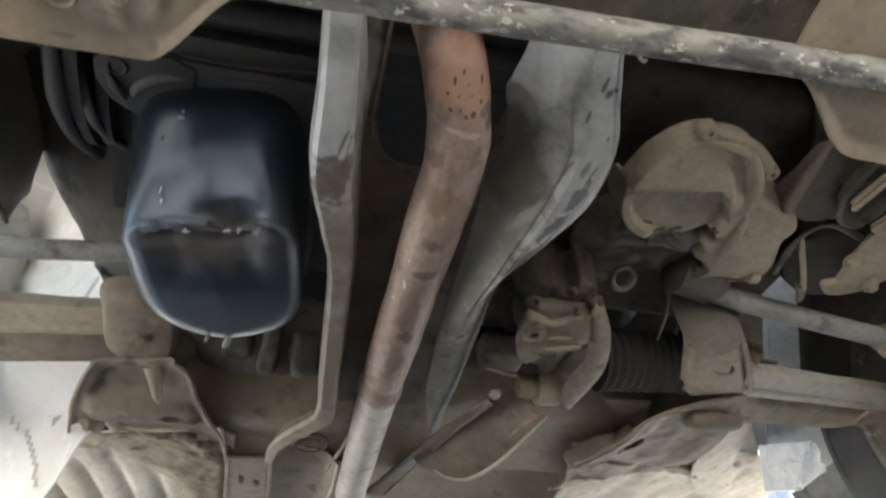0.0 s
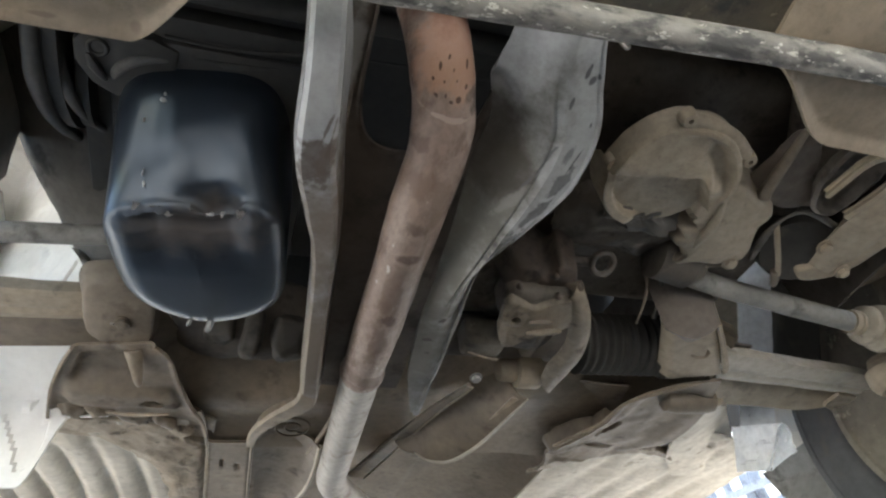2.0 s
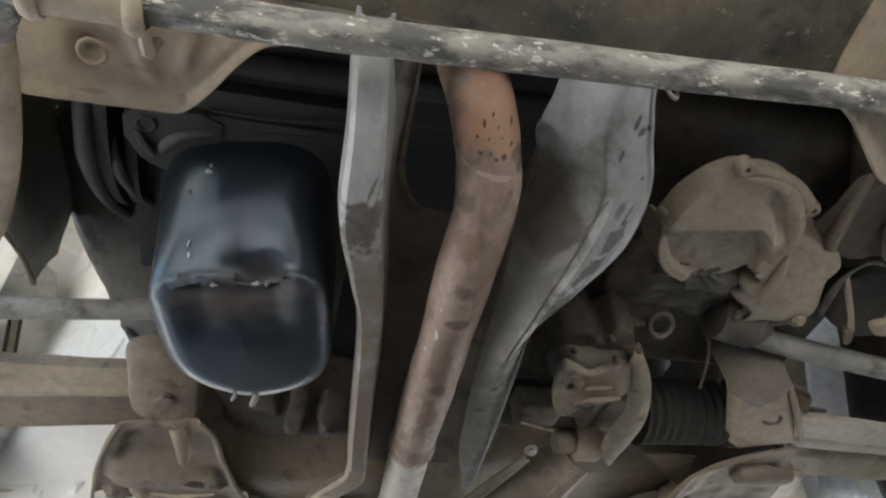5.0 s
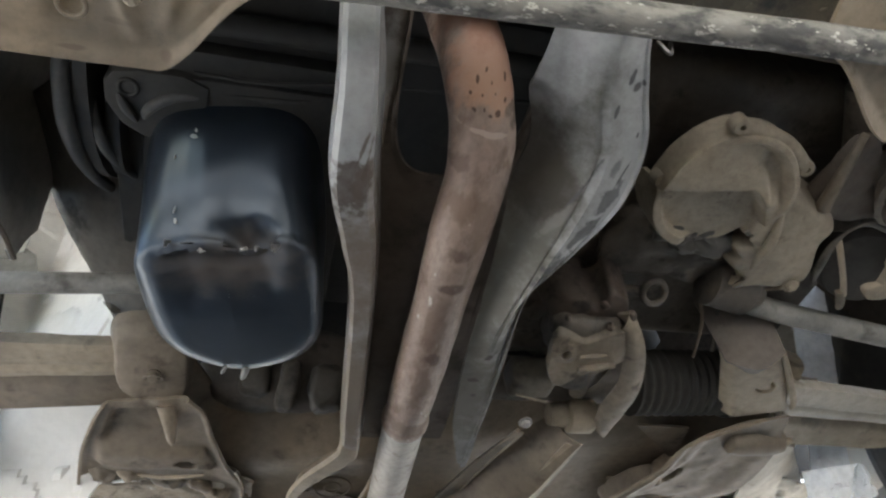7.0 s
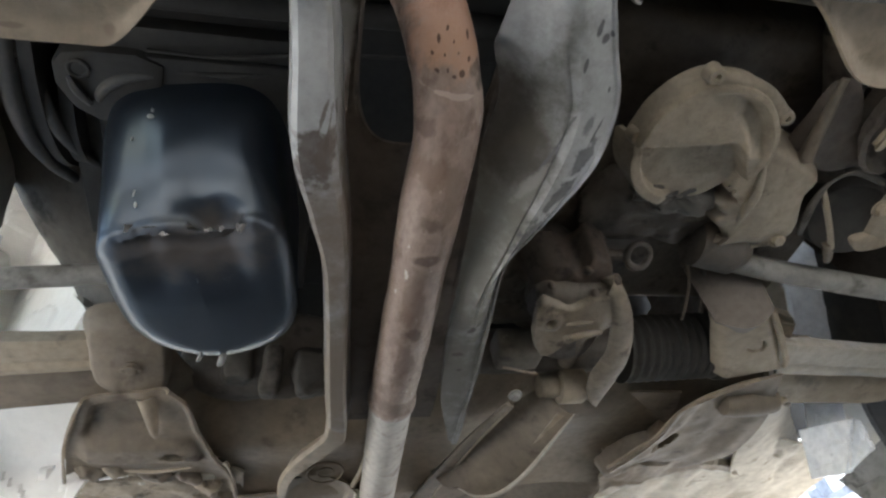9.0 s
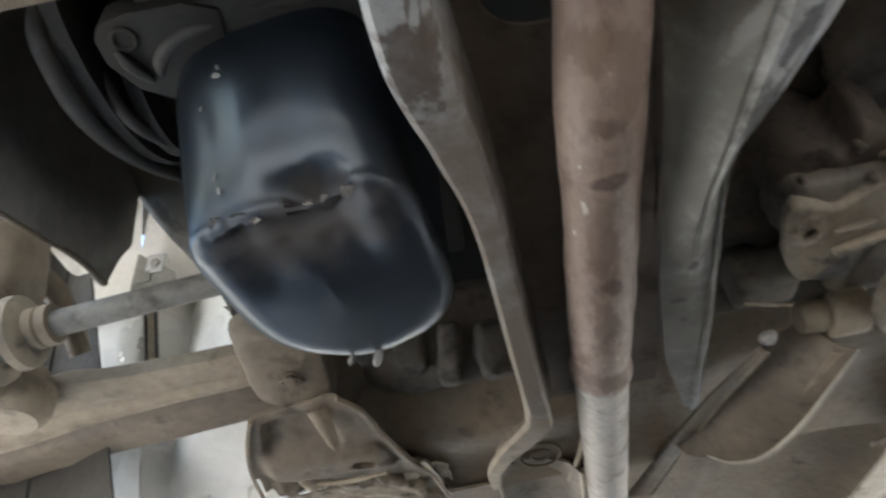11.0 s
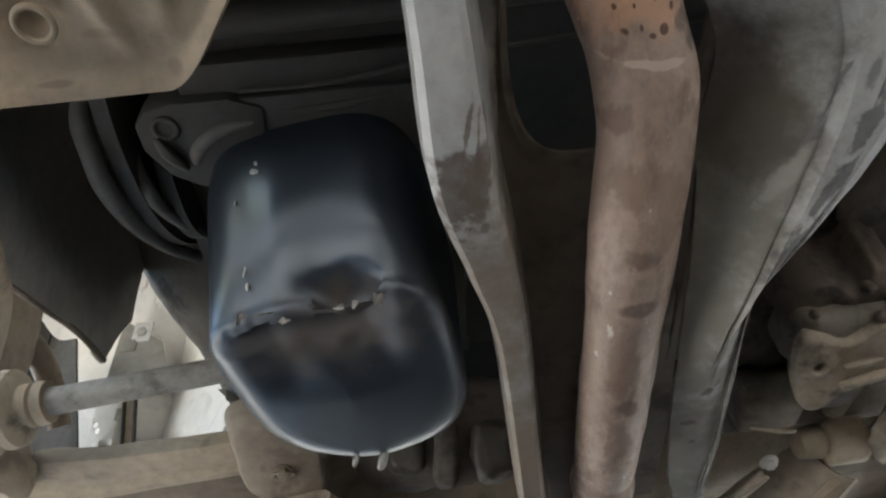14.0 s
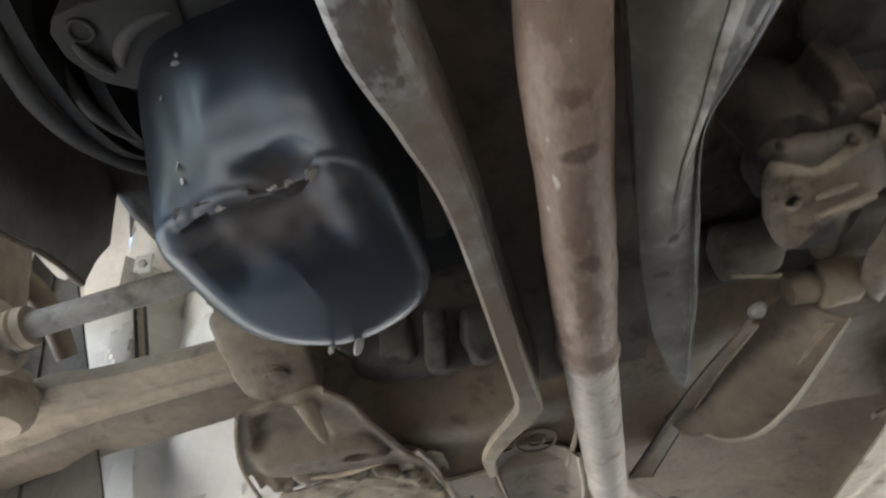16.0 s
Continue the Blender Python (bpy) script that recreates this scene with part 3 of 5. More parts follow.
def rear_liner(u, v):
    top = 0.712 + 0.35 * 0.23 * (1 - u) ** 1.2
    z = 0.36 + (top - 0.36) * v
    edge = -0.372 - 0.30 * (z - 0.525)
    return (-0.52 + (edge + 0.52) * u, 0.93 + 0.02 * math.sin(4 * u), z)


part("rear_liner", sheet(rear_liner, 30, 16, 0.003), M_RUBBER, wing_l, "dark dusty rear liner")
part("edge_band", tube([(-0.250, 0.50, liner_low(0.50)), (-0.250, 0.58, liner_low(0.58)), (-0.250, 0.65, liner_low(0.65)), (-0.248, 0.703, liner_low(0.703))], 0.0028, 24, 8, 0.15), M_DUST_BROWN, wing_l, "dusty lower edge")
part("mud_speck", lump((-0.288, 0.62, 0.60), (0.003, 0.004, 0.003), 2.0, 0.4, 200, (0, 0, 0), 6), M_DUST, wing_l, "pale speck of mud")
wing_r = thing("inner_wing", (0.88, 0.4, 0.6), "brown dusty splash liner of the wheel arch", "splash liner", "inner wings")


def liner_r(u, v):
    y = -0.44 + 1.56 * u
    low = 0.43 + 0.22 * smooth(0.66, 0.74, y) - 0.02 * smooth(0.3, 0.6, y)
    return (0.87 + 0.004 * noise.noise(Vector((y * 10, v * 5, 5))), y, low + (1.02 - low) * v)


part("liner", sheet(liner_r, 90, 10, 0.003), M_CAST_DARK, wing_r)
part("fold", tube([(0.60, 0.33, 0.47), (0.66, 0.43, 0.46), (0.70, 0.52, 0.45)], 0.016, 20, 12), M_CAST_DARK, wing_r)

# ---------------------------------------------------------------- engine
engine = thing("engine_block", (0.05, 0.55, 0.52), "oily black engine block above the sump", "engine")
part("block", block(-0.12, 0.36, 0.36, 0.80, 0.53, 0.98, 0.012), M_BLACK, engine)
# Black block added to stop daylight leaking past the engine's side.
part("gap_block", block(-0.152, -0.112, 0.53, 0.82, 0.545, 0.76, 0.01), M_BLACK, engine)
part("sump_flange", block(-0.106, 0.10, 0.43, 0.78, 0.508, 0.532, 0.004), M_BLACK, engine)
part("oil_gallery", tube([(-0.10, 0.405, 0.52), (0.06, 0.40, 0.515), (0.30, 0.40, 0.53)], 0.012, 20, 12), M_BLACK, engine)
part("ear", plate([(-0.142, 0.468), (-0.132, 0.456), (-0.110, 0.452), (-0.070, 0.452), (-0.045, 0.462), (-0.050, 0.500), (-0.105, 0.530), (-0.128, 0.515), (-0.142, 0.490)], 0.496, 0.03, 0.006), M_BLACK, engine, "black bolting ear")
part("ear_rib", tube([(-0.128, 0.478, 0.493), (-0.122, 0.490, 0.490), (-0.113, 0.507, 0.493)], lambda s: 0.0022 + 0.0022 * math.sin(math.pi * s), 16, 10, 0.1), M_GRIME, engine, "paler grey rib")
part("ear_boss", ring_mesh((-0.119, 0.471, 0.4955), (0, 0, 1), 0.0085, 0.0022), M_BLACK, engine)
# Grey colour of the lip imitates the sheen on a glossy corner.
part("corner_lip", tube([(-0.048, 0.473, 0.500), (-0.076, 0.476, 0.497), (-0.094, 0.485, 0.496), (-0.104, 0.497, 0.497), (-0.107, 0.512, 0.502)], lambda s: 0.002 + 0.0040 * math.sin(math.pi * s) ** 0.7, 30, 12, 0.05), M_GRIME, engine, "rounded corner lip greyed for its gloss")
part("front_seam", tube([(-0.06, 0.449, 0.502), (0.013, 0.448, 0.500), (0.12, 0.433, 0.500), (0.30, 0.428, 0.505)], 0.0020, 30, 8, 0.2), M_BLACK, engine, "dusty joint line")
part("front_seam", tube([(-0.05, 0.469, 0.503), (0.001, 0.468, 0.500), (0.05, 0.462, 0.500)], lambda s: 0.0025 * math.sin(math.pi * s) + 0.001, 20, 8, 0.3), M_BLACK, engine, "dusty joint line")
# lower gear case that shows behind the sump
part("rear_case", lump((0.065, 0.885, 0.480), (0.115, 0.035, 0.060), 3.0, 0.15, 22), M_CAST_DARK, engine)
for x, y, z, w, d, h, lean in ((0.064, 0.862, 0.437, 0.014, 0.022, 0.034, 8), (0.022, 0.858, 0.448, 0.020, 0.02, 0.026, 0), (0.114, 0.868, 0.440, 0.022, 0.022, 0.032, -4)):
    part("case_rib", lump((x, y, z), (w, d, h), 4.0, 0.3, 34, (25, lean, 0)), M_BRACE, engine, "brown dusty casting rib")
gear = thing("gearbox", (0.58, 0.55, 0.45), "gearbox casing caked in dusty brown dirt", "gearbox")
# Casing is brown, not black, to lift the dark gaps around it.
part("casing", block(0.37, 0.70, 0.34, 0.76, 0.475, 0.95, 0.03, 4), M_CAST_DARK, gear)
part("housing", casting([(0.520, 0.480), (0.528, 0.448), (0.552, 0.428), (0.598, 0.441), (0.642, 0.466), (0.637, 0.491), (0.648, 0.520), (0.656, 0.540), (0.658, 0.562), (0.640, 0.574), (0.622, 0.581), (0.598, 0.578), (0.577, 0.584), (0.560, 0.588), (0.567, 0.572), (0.554, 0.556), (0.536, 0.550), (0.533, 0.542), (0.540, 0.532), (0.524, 0.520), (0.532, 0.512), (0.545, 0.508), (0.552, 0.492)], 0.410, 0.006, 0.030, 0.003, 24), M_CAST, gear, "beige dusty final drive housing")
part("ridge", tube([(0.553, 0.458, 0.409), (0.560, 0.490, 0.404), (0.561, 0.515, 0.404), (0.566, 0.545, 0.408)], lambda s: 0.003 + 0.003 * math.sin(math.pi * s), 24, 12, 0.25), M_CAST, gear)
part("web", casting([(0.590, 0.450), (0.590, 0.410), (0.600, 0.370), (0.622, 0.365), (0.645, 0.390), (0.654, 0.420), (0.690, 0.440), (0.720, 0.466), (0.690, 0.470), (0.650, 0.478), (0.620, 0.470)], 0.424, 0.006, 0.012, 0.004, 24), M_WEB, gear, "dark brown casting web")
part("web_rib", tube([(0.604, 0.452, 0.416), (0.601, 0.438, 0.416), (0.597, 0.400, 0.418), (0.597, 0.360, 0.424)], lambda s: 0.009 - 0.005 * s, 20, 12, 0.2), M_DUST_BROWN, gear, "dusty rib")
part("recess_rim", tube([(0.663, 0.556, 0.412), (0.650, 0.522, 0.408), (0.645, 0.494, 0.407), (0.651, 0.474, 0.408), (0.670, 0.462, 0.410), (0.698, 0.465, 0.408), (0.730, 0.474, 0.404)], lambda s: 0.0032 + 0.0014 * math.sin(9 * s), 50, 12, 0.2), M_BRACE, gear, "dark curved rim")
# Added lump puts brown into the black gap beside the mount.
part("gap_lump", lump((0.375, 0.70, 0.485), (0.095, 0.085, 0.055), 3.0, 0.25, 26, (0, 0, 12), 30), M_CAST_DARK, gear, "brown lump added to fill the gap beside the mount")
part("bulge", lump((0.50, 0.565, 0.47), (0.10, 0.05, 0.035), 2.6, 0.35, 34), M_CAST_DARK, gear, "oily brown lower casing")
part("foot_flange", tube([(0.556, 0.588, 0.416), (0.60, 0.584, 0.413), (0.645, 0.574, 0.414)], 0.0025, 20, 8, 0.3), M_CAST, gear)
part("drain_plug", hexbolt((0.632, 0.562, 0.407), (-0.1, -0.3, -1), 0.007), M_CAST, gear)
part("output_seal", lathe([(0.03, -0.05), (0.034, 0.0), (0.026, 0.012), (0.02, 0.02), (0.01, 0.022)], (0.60, 0.60, 0.43), (1, 0.05, -0.12), 28), M_CAST_DARK, gear)
timing = thing("timing_cover", (-0.16, 0.50, 0.60), "black timing cover with dusty curved flanges", "engine cover")


def cover_disc(x, y, z, r, deep, step):
    """A turned cover whose rounded rim faces the side of the car."""
    rows = [(0.02, -deep), (r - 0.030, -deep), (r - 0.016, -deep * 0.8), (r - 0.010, -step), (r - 0.008, 0.0), (r - 0.003, 0.003), (r, 0.0), (r, 0.012), (0.02, 0.013)]
    return lathe(rows, (x, y, z), (1, 0.0, 0.0), 96)


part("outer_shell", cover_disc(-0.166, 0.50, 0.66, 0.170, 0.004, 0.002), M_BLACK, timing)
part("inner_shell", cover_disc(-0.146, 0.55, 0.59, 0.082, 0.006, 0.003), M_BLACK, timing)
OUTER = [(-0.176, 0.44, 0.56), (-0.176, 0.447, 0.522), (-0.176, 0.457, 0.498), (-0.175, 0.479, 0.488), (-0.175, 0.505, 0.485), (-0.174, 0.533, 0.490), (-0.172, 0.566, 0.502), (-0.170, 0.624, 0.540), (-0.168, 0.694, 0.600)]
INNER = [(-0.168, 0.478, 0.575), (-0.165, 0.487, 0.545), (-0.160, 0.502, 0.519), (-0.155, 0.517, 0.504), (-0.150, 0.538, 0.500), (-0.145, 0.566, 0.511), (-0.137, 0.598, 0.530), (-0.126, 0.645, 0.565)]
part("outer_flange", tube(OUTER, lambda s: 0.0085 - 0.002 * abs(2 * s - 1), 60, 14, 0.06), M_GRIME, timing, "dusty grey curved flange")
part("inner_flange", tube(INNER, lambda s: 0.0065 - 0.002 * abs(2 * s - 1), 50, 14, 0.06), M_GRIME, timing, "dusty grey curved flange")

# ---------------------------------------------------------------- oil pan
def front_fall(s):
    """How far the front wall has fallen back: upright above, leaning under the middle."""
    def f(q):
        q = max(0.0, q - 0.22)
        return q * q / (q + 0.16)
    return 0.12 * s + 0.88 * f(s) / f(1.0)


def pan_mesh():
    c, rot = Vector((-0.008, 0.60)), Matrix.Rotation(radians(-9), 2)
    n, rings = 176, []

    def ring(hx, yf, yr, z, power, kind):
        out = []
        for k in range(n):
            t = 2 * math.pi * k / n
            ct, st = math.cos(t), math.sin(t)
            x = hx * math.copysign(abs(ct) ** (2 / power), ct)
            y = math.copysign(abs(st) ** (2 / power), st)
            y = y * (yr if y > 0 else yf)
            if y > 0:
                y += 0.022 * (1.06 - math.hypot(x / hx, 0.14)) - (0.010 * smooth(0.1, 1.0, -x / hx))
            out.append(shape(x, y, z, kind))
        return out

    def shape(x, y, z, kind):
        q = Vector((x, y, z))
        edge = -0.057 + 0.004 * noise.noise(Vector((x * 70, 0.3, 0))) + 0.003 * noise.noise(Vector((x * 170, 1.7, 0)))
        mid = smooth(-0.088, -0.066, x) * smooth(0.072, 0.045, x) * smooth(-0.036, -0.051, y)
        if z < 0.372:
            q.z += (0.372 - z) * 0.35 * mid
        if kind == "bottom":
            side = smooth(-0.066, -0.030, x) * smooth(0.060, 0.030, x)
            up = 0.008 * smooth(edge - 0.003, edge + 0.004, y) * smooth(0.030, -0.030, y) * side
            q.z += up + 0.0012 * noise.noise(Vector((x * 60, y * 60, 0))) * smooth(0.03, -0.04, y) * side
            q.z += 0.0015 * smooth(0.025, 0.0, abs(y + 0.012 - 6.0 * x * x)) * side
        if y < 0:
            d = Vector(((x - 0.027) / 0.024, (z - 0.372) / 0.015)).length
            q.y += 0.019 * smooth(1.05, 0.50, d) * (kind != "bottom")
            q.y += (0.0008 * math.sin(x * 88 + 0.4) + 0.0012 * math.exp(-((x + 0.045) / 0.010) ** 2) + 0.0015 * noise.noise(Vector((x * 28, z * 9, 3)))) * smooth(0.50, 0.42, z)
            q.y += (0.0035 * smooth(-0.010, 0.006, x) - 0.0075 * smooth(0.014, 0.066, x)) * smooth(0.445, 0.40, z)
            q.y -= 0.0032 * smooth(-0.030, -0.014, x) * smooth(0.062, 0.030, x) * smooth(0.50, 0.40, z) * smooth(0.366, 0.404, z)
            q.z += 0.003 * noise.noise(Vector((x * 110, 4.0, 0))) * smooth(0.385, 0.366, z) * (kind != "bottom")
        p = rot @ Vector((q.x, q.y)) + c
        return Vector((p.x, p.y, q.z))
    for i in range(41):
        s = i / 40
        rings.append(ring(0.0885 - 0.0025 * s - 0.001 * math.sin(math.pi * s), 0.066 + 0.056 * (1 - front_fall(s)), 0.125 - 0.016 * s, 0.508 - 0.136 * s, 3.7 + 0.3 * s, "side"))
    for i in range(1, 9):
        a = i / 8 * math.pi / 2
        d = 0.027 * (1 - math.cos(a))
        rings.append(ring(0.086 - d, 0.066 - 0.5 * d, 0.109 - d, 0.372 - 0.018 * math.sin(a), 4.0, "side" if i < 6 else "bottom"))
    for i in range(1, 30):
        f = 1 - i / 30
        rings.append(ring(0.058 * f, 0.0525 * f, 0.082 * f, 0.354 - 0.004 * (1 - f), 4.0 - 1.2 * (1 - f), "bottom"))
    return skin(rings)


pan = thing("oil_pan", (0, 0.6, 0.51), "dented glossy black oil pan with a torn crease", "oil pan")
part("pan", pan_mesh(), M_PAN, pan)
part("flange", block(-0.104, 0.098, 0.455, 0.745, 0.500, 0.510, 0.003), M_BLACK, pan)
for x, dy, z, w, h, lean in ((-0.066, 0.002, 0.362, 0.005, 0.014, 6), (-0.048, 0, 0.360, 0.009, 0.0025, -8), (-0.036, 0.004, 0.354, 0.005, 0.007, 30), (-0.016, 0.001, 0.359, 0.006, 0.003, 14), (0.002, 0.004, 0.355, 0.005, 0.008, -25), (0.012, 0.004, 0.355, 0.003, 0.010, 5), (0.028, 0.004, 0.356, 0.0065, 0.016, 10)):
    y = 0.531 - 0.156 * (x + 0.008) + dy
    part("torn_edge", sheet(lambda u, v: Vector((x, y, z)) + Matrix.Rotation(radians(lean), 3, "Y") @ Vector((0.7 * w * (2 * u - 1) * (1 - 0.6 * v), -0.0025 * v + 0.001 * noise.noise(Vector((u * 5, v * 5, x * 90))), 0.75 * h * (0.5 - v) + 0.3 * h * noise.noise(Vector((u * 4, v, x * 200))))), 6, 6, 0.0008), M_BARE if h > 0.005 else M_BLACK, pan, "bare torn metal" if h > 0.005 else "torn lip")
for x, y, r in ((-0.012, 0.712, 0.004), (0.010, 0.716, 0.006)):
    part("sealant_drip", lump((x, y, 0.352), (r * 0.6, r, r * 1.5), 2.0, 0.3, 120, (0, 20, 0), 8), M_TUNNEL, pan, "grey sealant drip")
def pan_front(x, z):
    """A place on the pan's front wall, from x across it and the height."""
    t = (0.508 - z) / 0.136
    p = 3.7 + 0.3 * t
    y = -(0.066 + 0.056 * (1 - front_fall(t))) * (1 - (abs(x) / 0.0875) ** p) ** (1 / p)
    q = Matrix.Rotation(radians(-9), 2) @ Vector((x, y)) + Vector((-0.008, 0.60))
    return Vector((q.x, q.y, z))


for x, z, w, h, lean in ((-0.029, 0.460, 0.0036, 0.0042, 12), (-0.028, 0.466, 0.0014, 0.0035, -10), (-0.046, 0.442, 0.0007, 0.003, 8), (-0.044, 0.396, 0.0007, 0.006, 4), (-0.043, 0.386, 0.0012, 0.004, -6)):
    part("paint_chip", lump(pan_front(x, z), (w, 0.0010, h), 2.0, 0.5, 200, (0, lean, 0), 8), M_CHIP, pan, "pale paint chip")

# ---------------------------------------------------------------- centre beam
beam = thing("centre_beam", (0.2, 0.6, 0.38), "silver-grey pressed steel centre beam with oil stains", "crossmember")
LEFT_A = [(0.060, 0.283, 0.417), (0.0605, 0.308, 0.400), (0.064, 0.360, 0.366), (0.068, 0.445, 0.356), (0.0876, 0.521, 0.361), (0.1065, 0.596, 0.357), (0.1235, 0.775, 0.343), (0.130, 0.835, 0.340)]
LEFT_B = [(0.088, 0.281, 0.416), (0.088, 0.304, 0.400), (0.0935, 0.355, 0.366), (0.103, 0.440, 0.356), (0.1186, 0.517, 0.361), (0.129, 0.592, 0.357), (0.145, 0.775, 0.343), (0.153, 0.845, 0.340)]


part("left_rail", ruled(LEFT_A, LEFT_B, 14, 70, 0.004, lips(0.005), 0.0025), M_BEAM, beam)
part("left_fold", ruled([Vector(p) + Vector((0, 0, 0.001)) for p in LEFT_B], [Vector(p) + Vector((0.012, 0.012, 0.06)) for p in LEFT_B], 6, 50, 0.003), M_BEAM, beam)
part("left_side", ruled([Vector(p) + Vector((0, 0, 0.001)) for p in LEFT_A], [Vector(p) + Vector((-0.002, 0, 0.024)) for p in LEFT_A], 6, 50, 0.003), M_BEAM, beam)
RIGHT_A = [(0.237, 0.284, 0.422), (0.235, 0.322, 0.415), (0.232, 0.36, 0.41), (0.246, 0.405, 0.402), (0.240, 0.45, 0.392), (0.238, 0.528, 0.365), (0.240, 0.622, 0.348), (0.248, 0.70, 0.349), (0.263, 0.795, 0.35), (0.293, 0.895, 0.348)]
RIGHT_B = [(0.315, 0.277, 0.410), (0.317, 0.301, 0.403), (0.330, 0.34, 0.392), (0.344, 0.385, 0.376), (0.336, 0.437, 0.36), (0.304, 0.499, 0.35), (0.278, 0.554, 0.345), (0.287, 0.66, 0.346), (0.299, 0.79, 0.35), (0.303, 0.902, 0.348)]


def right_lift(u, v):
    wide = smooth(0.82, 0.58, v)
    ridge = -0.021 * smooth(0.10, 0.62, u) + 0.022 * max(0.0, u - 0.60) / 0.40
    groove = 0.003 * smooth(0.05, 0.015, abs(u - 0.56)) * smooth(0.10, 0.25, v)
    recess = 0.009 * smooth(1.0, 0.72, math.hypot(u / 0.36, (v - 0.345) / 0.150))
    return (ridge + groove + recess) * wide - 0.004 * smooth(0.93, 0.97, u) + 0.006 * smooth(0.97, 1.0, u)


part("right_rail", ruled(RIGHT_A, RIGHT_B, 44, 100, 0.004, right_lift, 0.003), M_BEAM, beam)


def web(u, v):
    xa, xb = 0.095, 0.25
    x = xa + (xb - xa) * u
    t = abs((x - 0.180) / 0.064)
    top = 0.285 + (0.181 * (1 - t ** 4) ** 0.25 if t < 1 else 0)
    y = top + (0.90 - top) * v
    shift = 0.045 * smooth(0.46, 0.88, y) * (1 - u) + 0.025 * smooth(0.5, 0.88, y) * u
    edge = 0.006 * smooth(0.035, 0.0, v) * (t < 1)
    return (x + shift, y, 0.423 - 0.035 * smooth(0.40, 0.62, y) - edge + 0.002 * noise.noise(Vector((x * 20, y * 14, 0))))


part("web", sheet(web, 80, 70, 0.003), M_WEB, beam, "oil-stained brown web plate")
HOOK_A = [(0.124, 0.78, 0.345), (0.128, 0.845, 0.345), (0.124, 0.878, 0.348), (0.094, 0.955, 0.36), (0.080, 1.02, 0.37), (0.080, 1.10, 0.385)]
HOOK_B = [(0.145, 0.79, 0.345), (0.155, 0.865, 0.345), (0.148, 0.90, 0.348), (0.112, 0.975, 0.36), (0.096, 1.03, 0.37), (0.094, 1.10, 0.385)]
part("rear_flange", ruled(HOOK_A, HOOK_B, 8, 40, 0.004, lips(0.006)), M_DUST_TAN, beam, "dusty bent rear flange")
part("rear_fold", ruled(HOOK_B, [Vector(p) + Vector((0.002, 0.01, 0.035)) for p in HOOK_B], 5, 30, 0.003), M_DUST_BROWN, beam)

# ---------------------------------------------------------------- exhaust
exhaust = thing("exhaust_pipe", (0.2, 0.8, 0.38), "rusty brown exhaust downpipe with welded joint", "exhaust pipe")
R = 0.0272
PIPE = [(0.166, 0.352, 0.66), (0.168, 0.345, 0.54), (0.172, 0.344, 0.480), (0.180, 0.354, 0.434), (0.193, 0.390, 0.401), (0.1985, 0.432, 0.384), (0.196, 0.505, 0.367), (0.199, 0.612, 0.362), (0.2035, 0.775, 0.358), (0.206, 0.808, 0.362)]


def pipe_r(s):
    dents = 0.02 * math.sin(s * 40) + 0.03 * math.exp(-((s - 0.40) / 0.012) ** 2)
    return R * (1.09 - 0.08 * smooth(0.45, 0.9, s) + dents * smooth(0.3, 0.45, s))


part("front_pipe", tube(PIPE, pipe_r, 120, 32, 0.03), M_PIPE, exhaust)
part("collar", tube([(0.2055, 0.800, 0.361), (0.207, 0.822, 0.363)], lambda s: R * (1.03 + 0.08 * math.sin(math.pi * s)), 9, 32, 0.04), M_PIPE, exhaust)
part("rear_pipe", tube([(0.2065, 0.816, 0.362), (0.225, 1.045, 0.378), (0.237, 1.20, 0.386)], R * 0.98, 40, 28, 0.02), M_PIPE_GREY, exhaust)
part("elbow", tube([(0.236, 1.185, 0.3855), (0.240, 1.235, 0.388), (0.258, 1.295, 0.392), (0.31, 1.385, 0.398), (0.365, 1.48, 0.402)], R * 0.98, 30, 28, 0.02), M_PIPE_GREY, exhaust)
part("end_flange", tube([(0.362, 1.475, 0.402), (0.378, 1.50, 0.403)], lambda s: R * 1.25, 5, 28, 0.03), M_PIPE, exhaust)
part("tail_pipe", tube([(0.372, 1.49, 0.403), (0.40, 1.70, 0.41), (0.40, 2.6, 0.43)], R * 0.95, 20, 20), M_PIPE_GREY, exhaust)
part("hanger_bracket", tube([(0.205, 1.02, 0.40), (0.20, 1.08, 0.40), (0.19, 1.16, 0.405), (0.188, 1.22, 0.42)], 0.004, 20, 10), M_DUST, exhaust, "thin dusty bracket")

# ---------------------------------------------------------------- anti-roll bar and front plates
arb = thing("anti_roll_bar", (0.2, 0.28, 0.38), "grey steel anti-roll bar with flaking paint", "anti-roll bar")
BAR = [(-0.185, 0.325, 0.373), (-0.172, 0.298, 0.371), (-0.155, 0.284, 0.370), (0.0, 0.281, 0.370), (0.15, 0.273, 0.370), (0.30, 0.264, 0.370), (0.454, 0.254, 0.370), (0.60, 0.252, 0.370), (0.76, 0.30, 0.375), (0.88, 0.42, 0.37), (0.955, 0.52, 0.41), (0.99, 0.575, 0.47), (0.998, 0.59, 0.485)]
BAR_END = [(-0.375, 0.748, 0.402), (-0.334, 0.669, 0.392), (-0.272, 0.588, 0.385), (-0.228, 0.522, 0.380), (-0.212, 0.48, 0.378), (-0.196, 0.419, 0.376), (-0.188, 0.36, 0.375), (-0.184, 0.322, 0.373)]
part("bar_end", tube(BAR_END, 0.0138, 60, 20, 0.02), M_DUST, arb, "tan dusty bent end")
part("bar", tube(BAR, 0.0135, 200, 20, 0.05), M_BAR, arb)
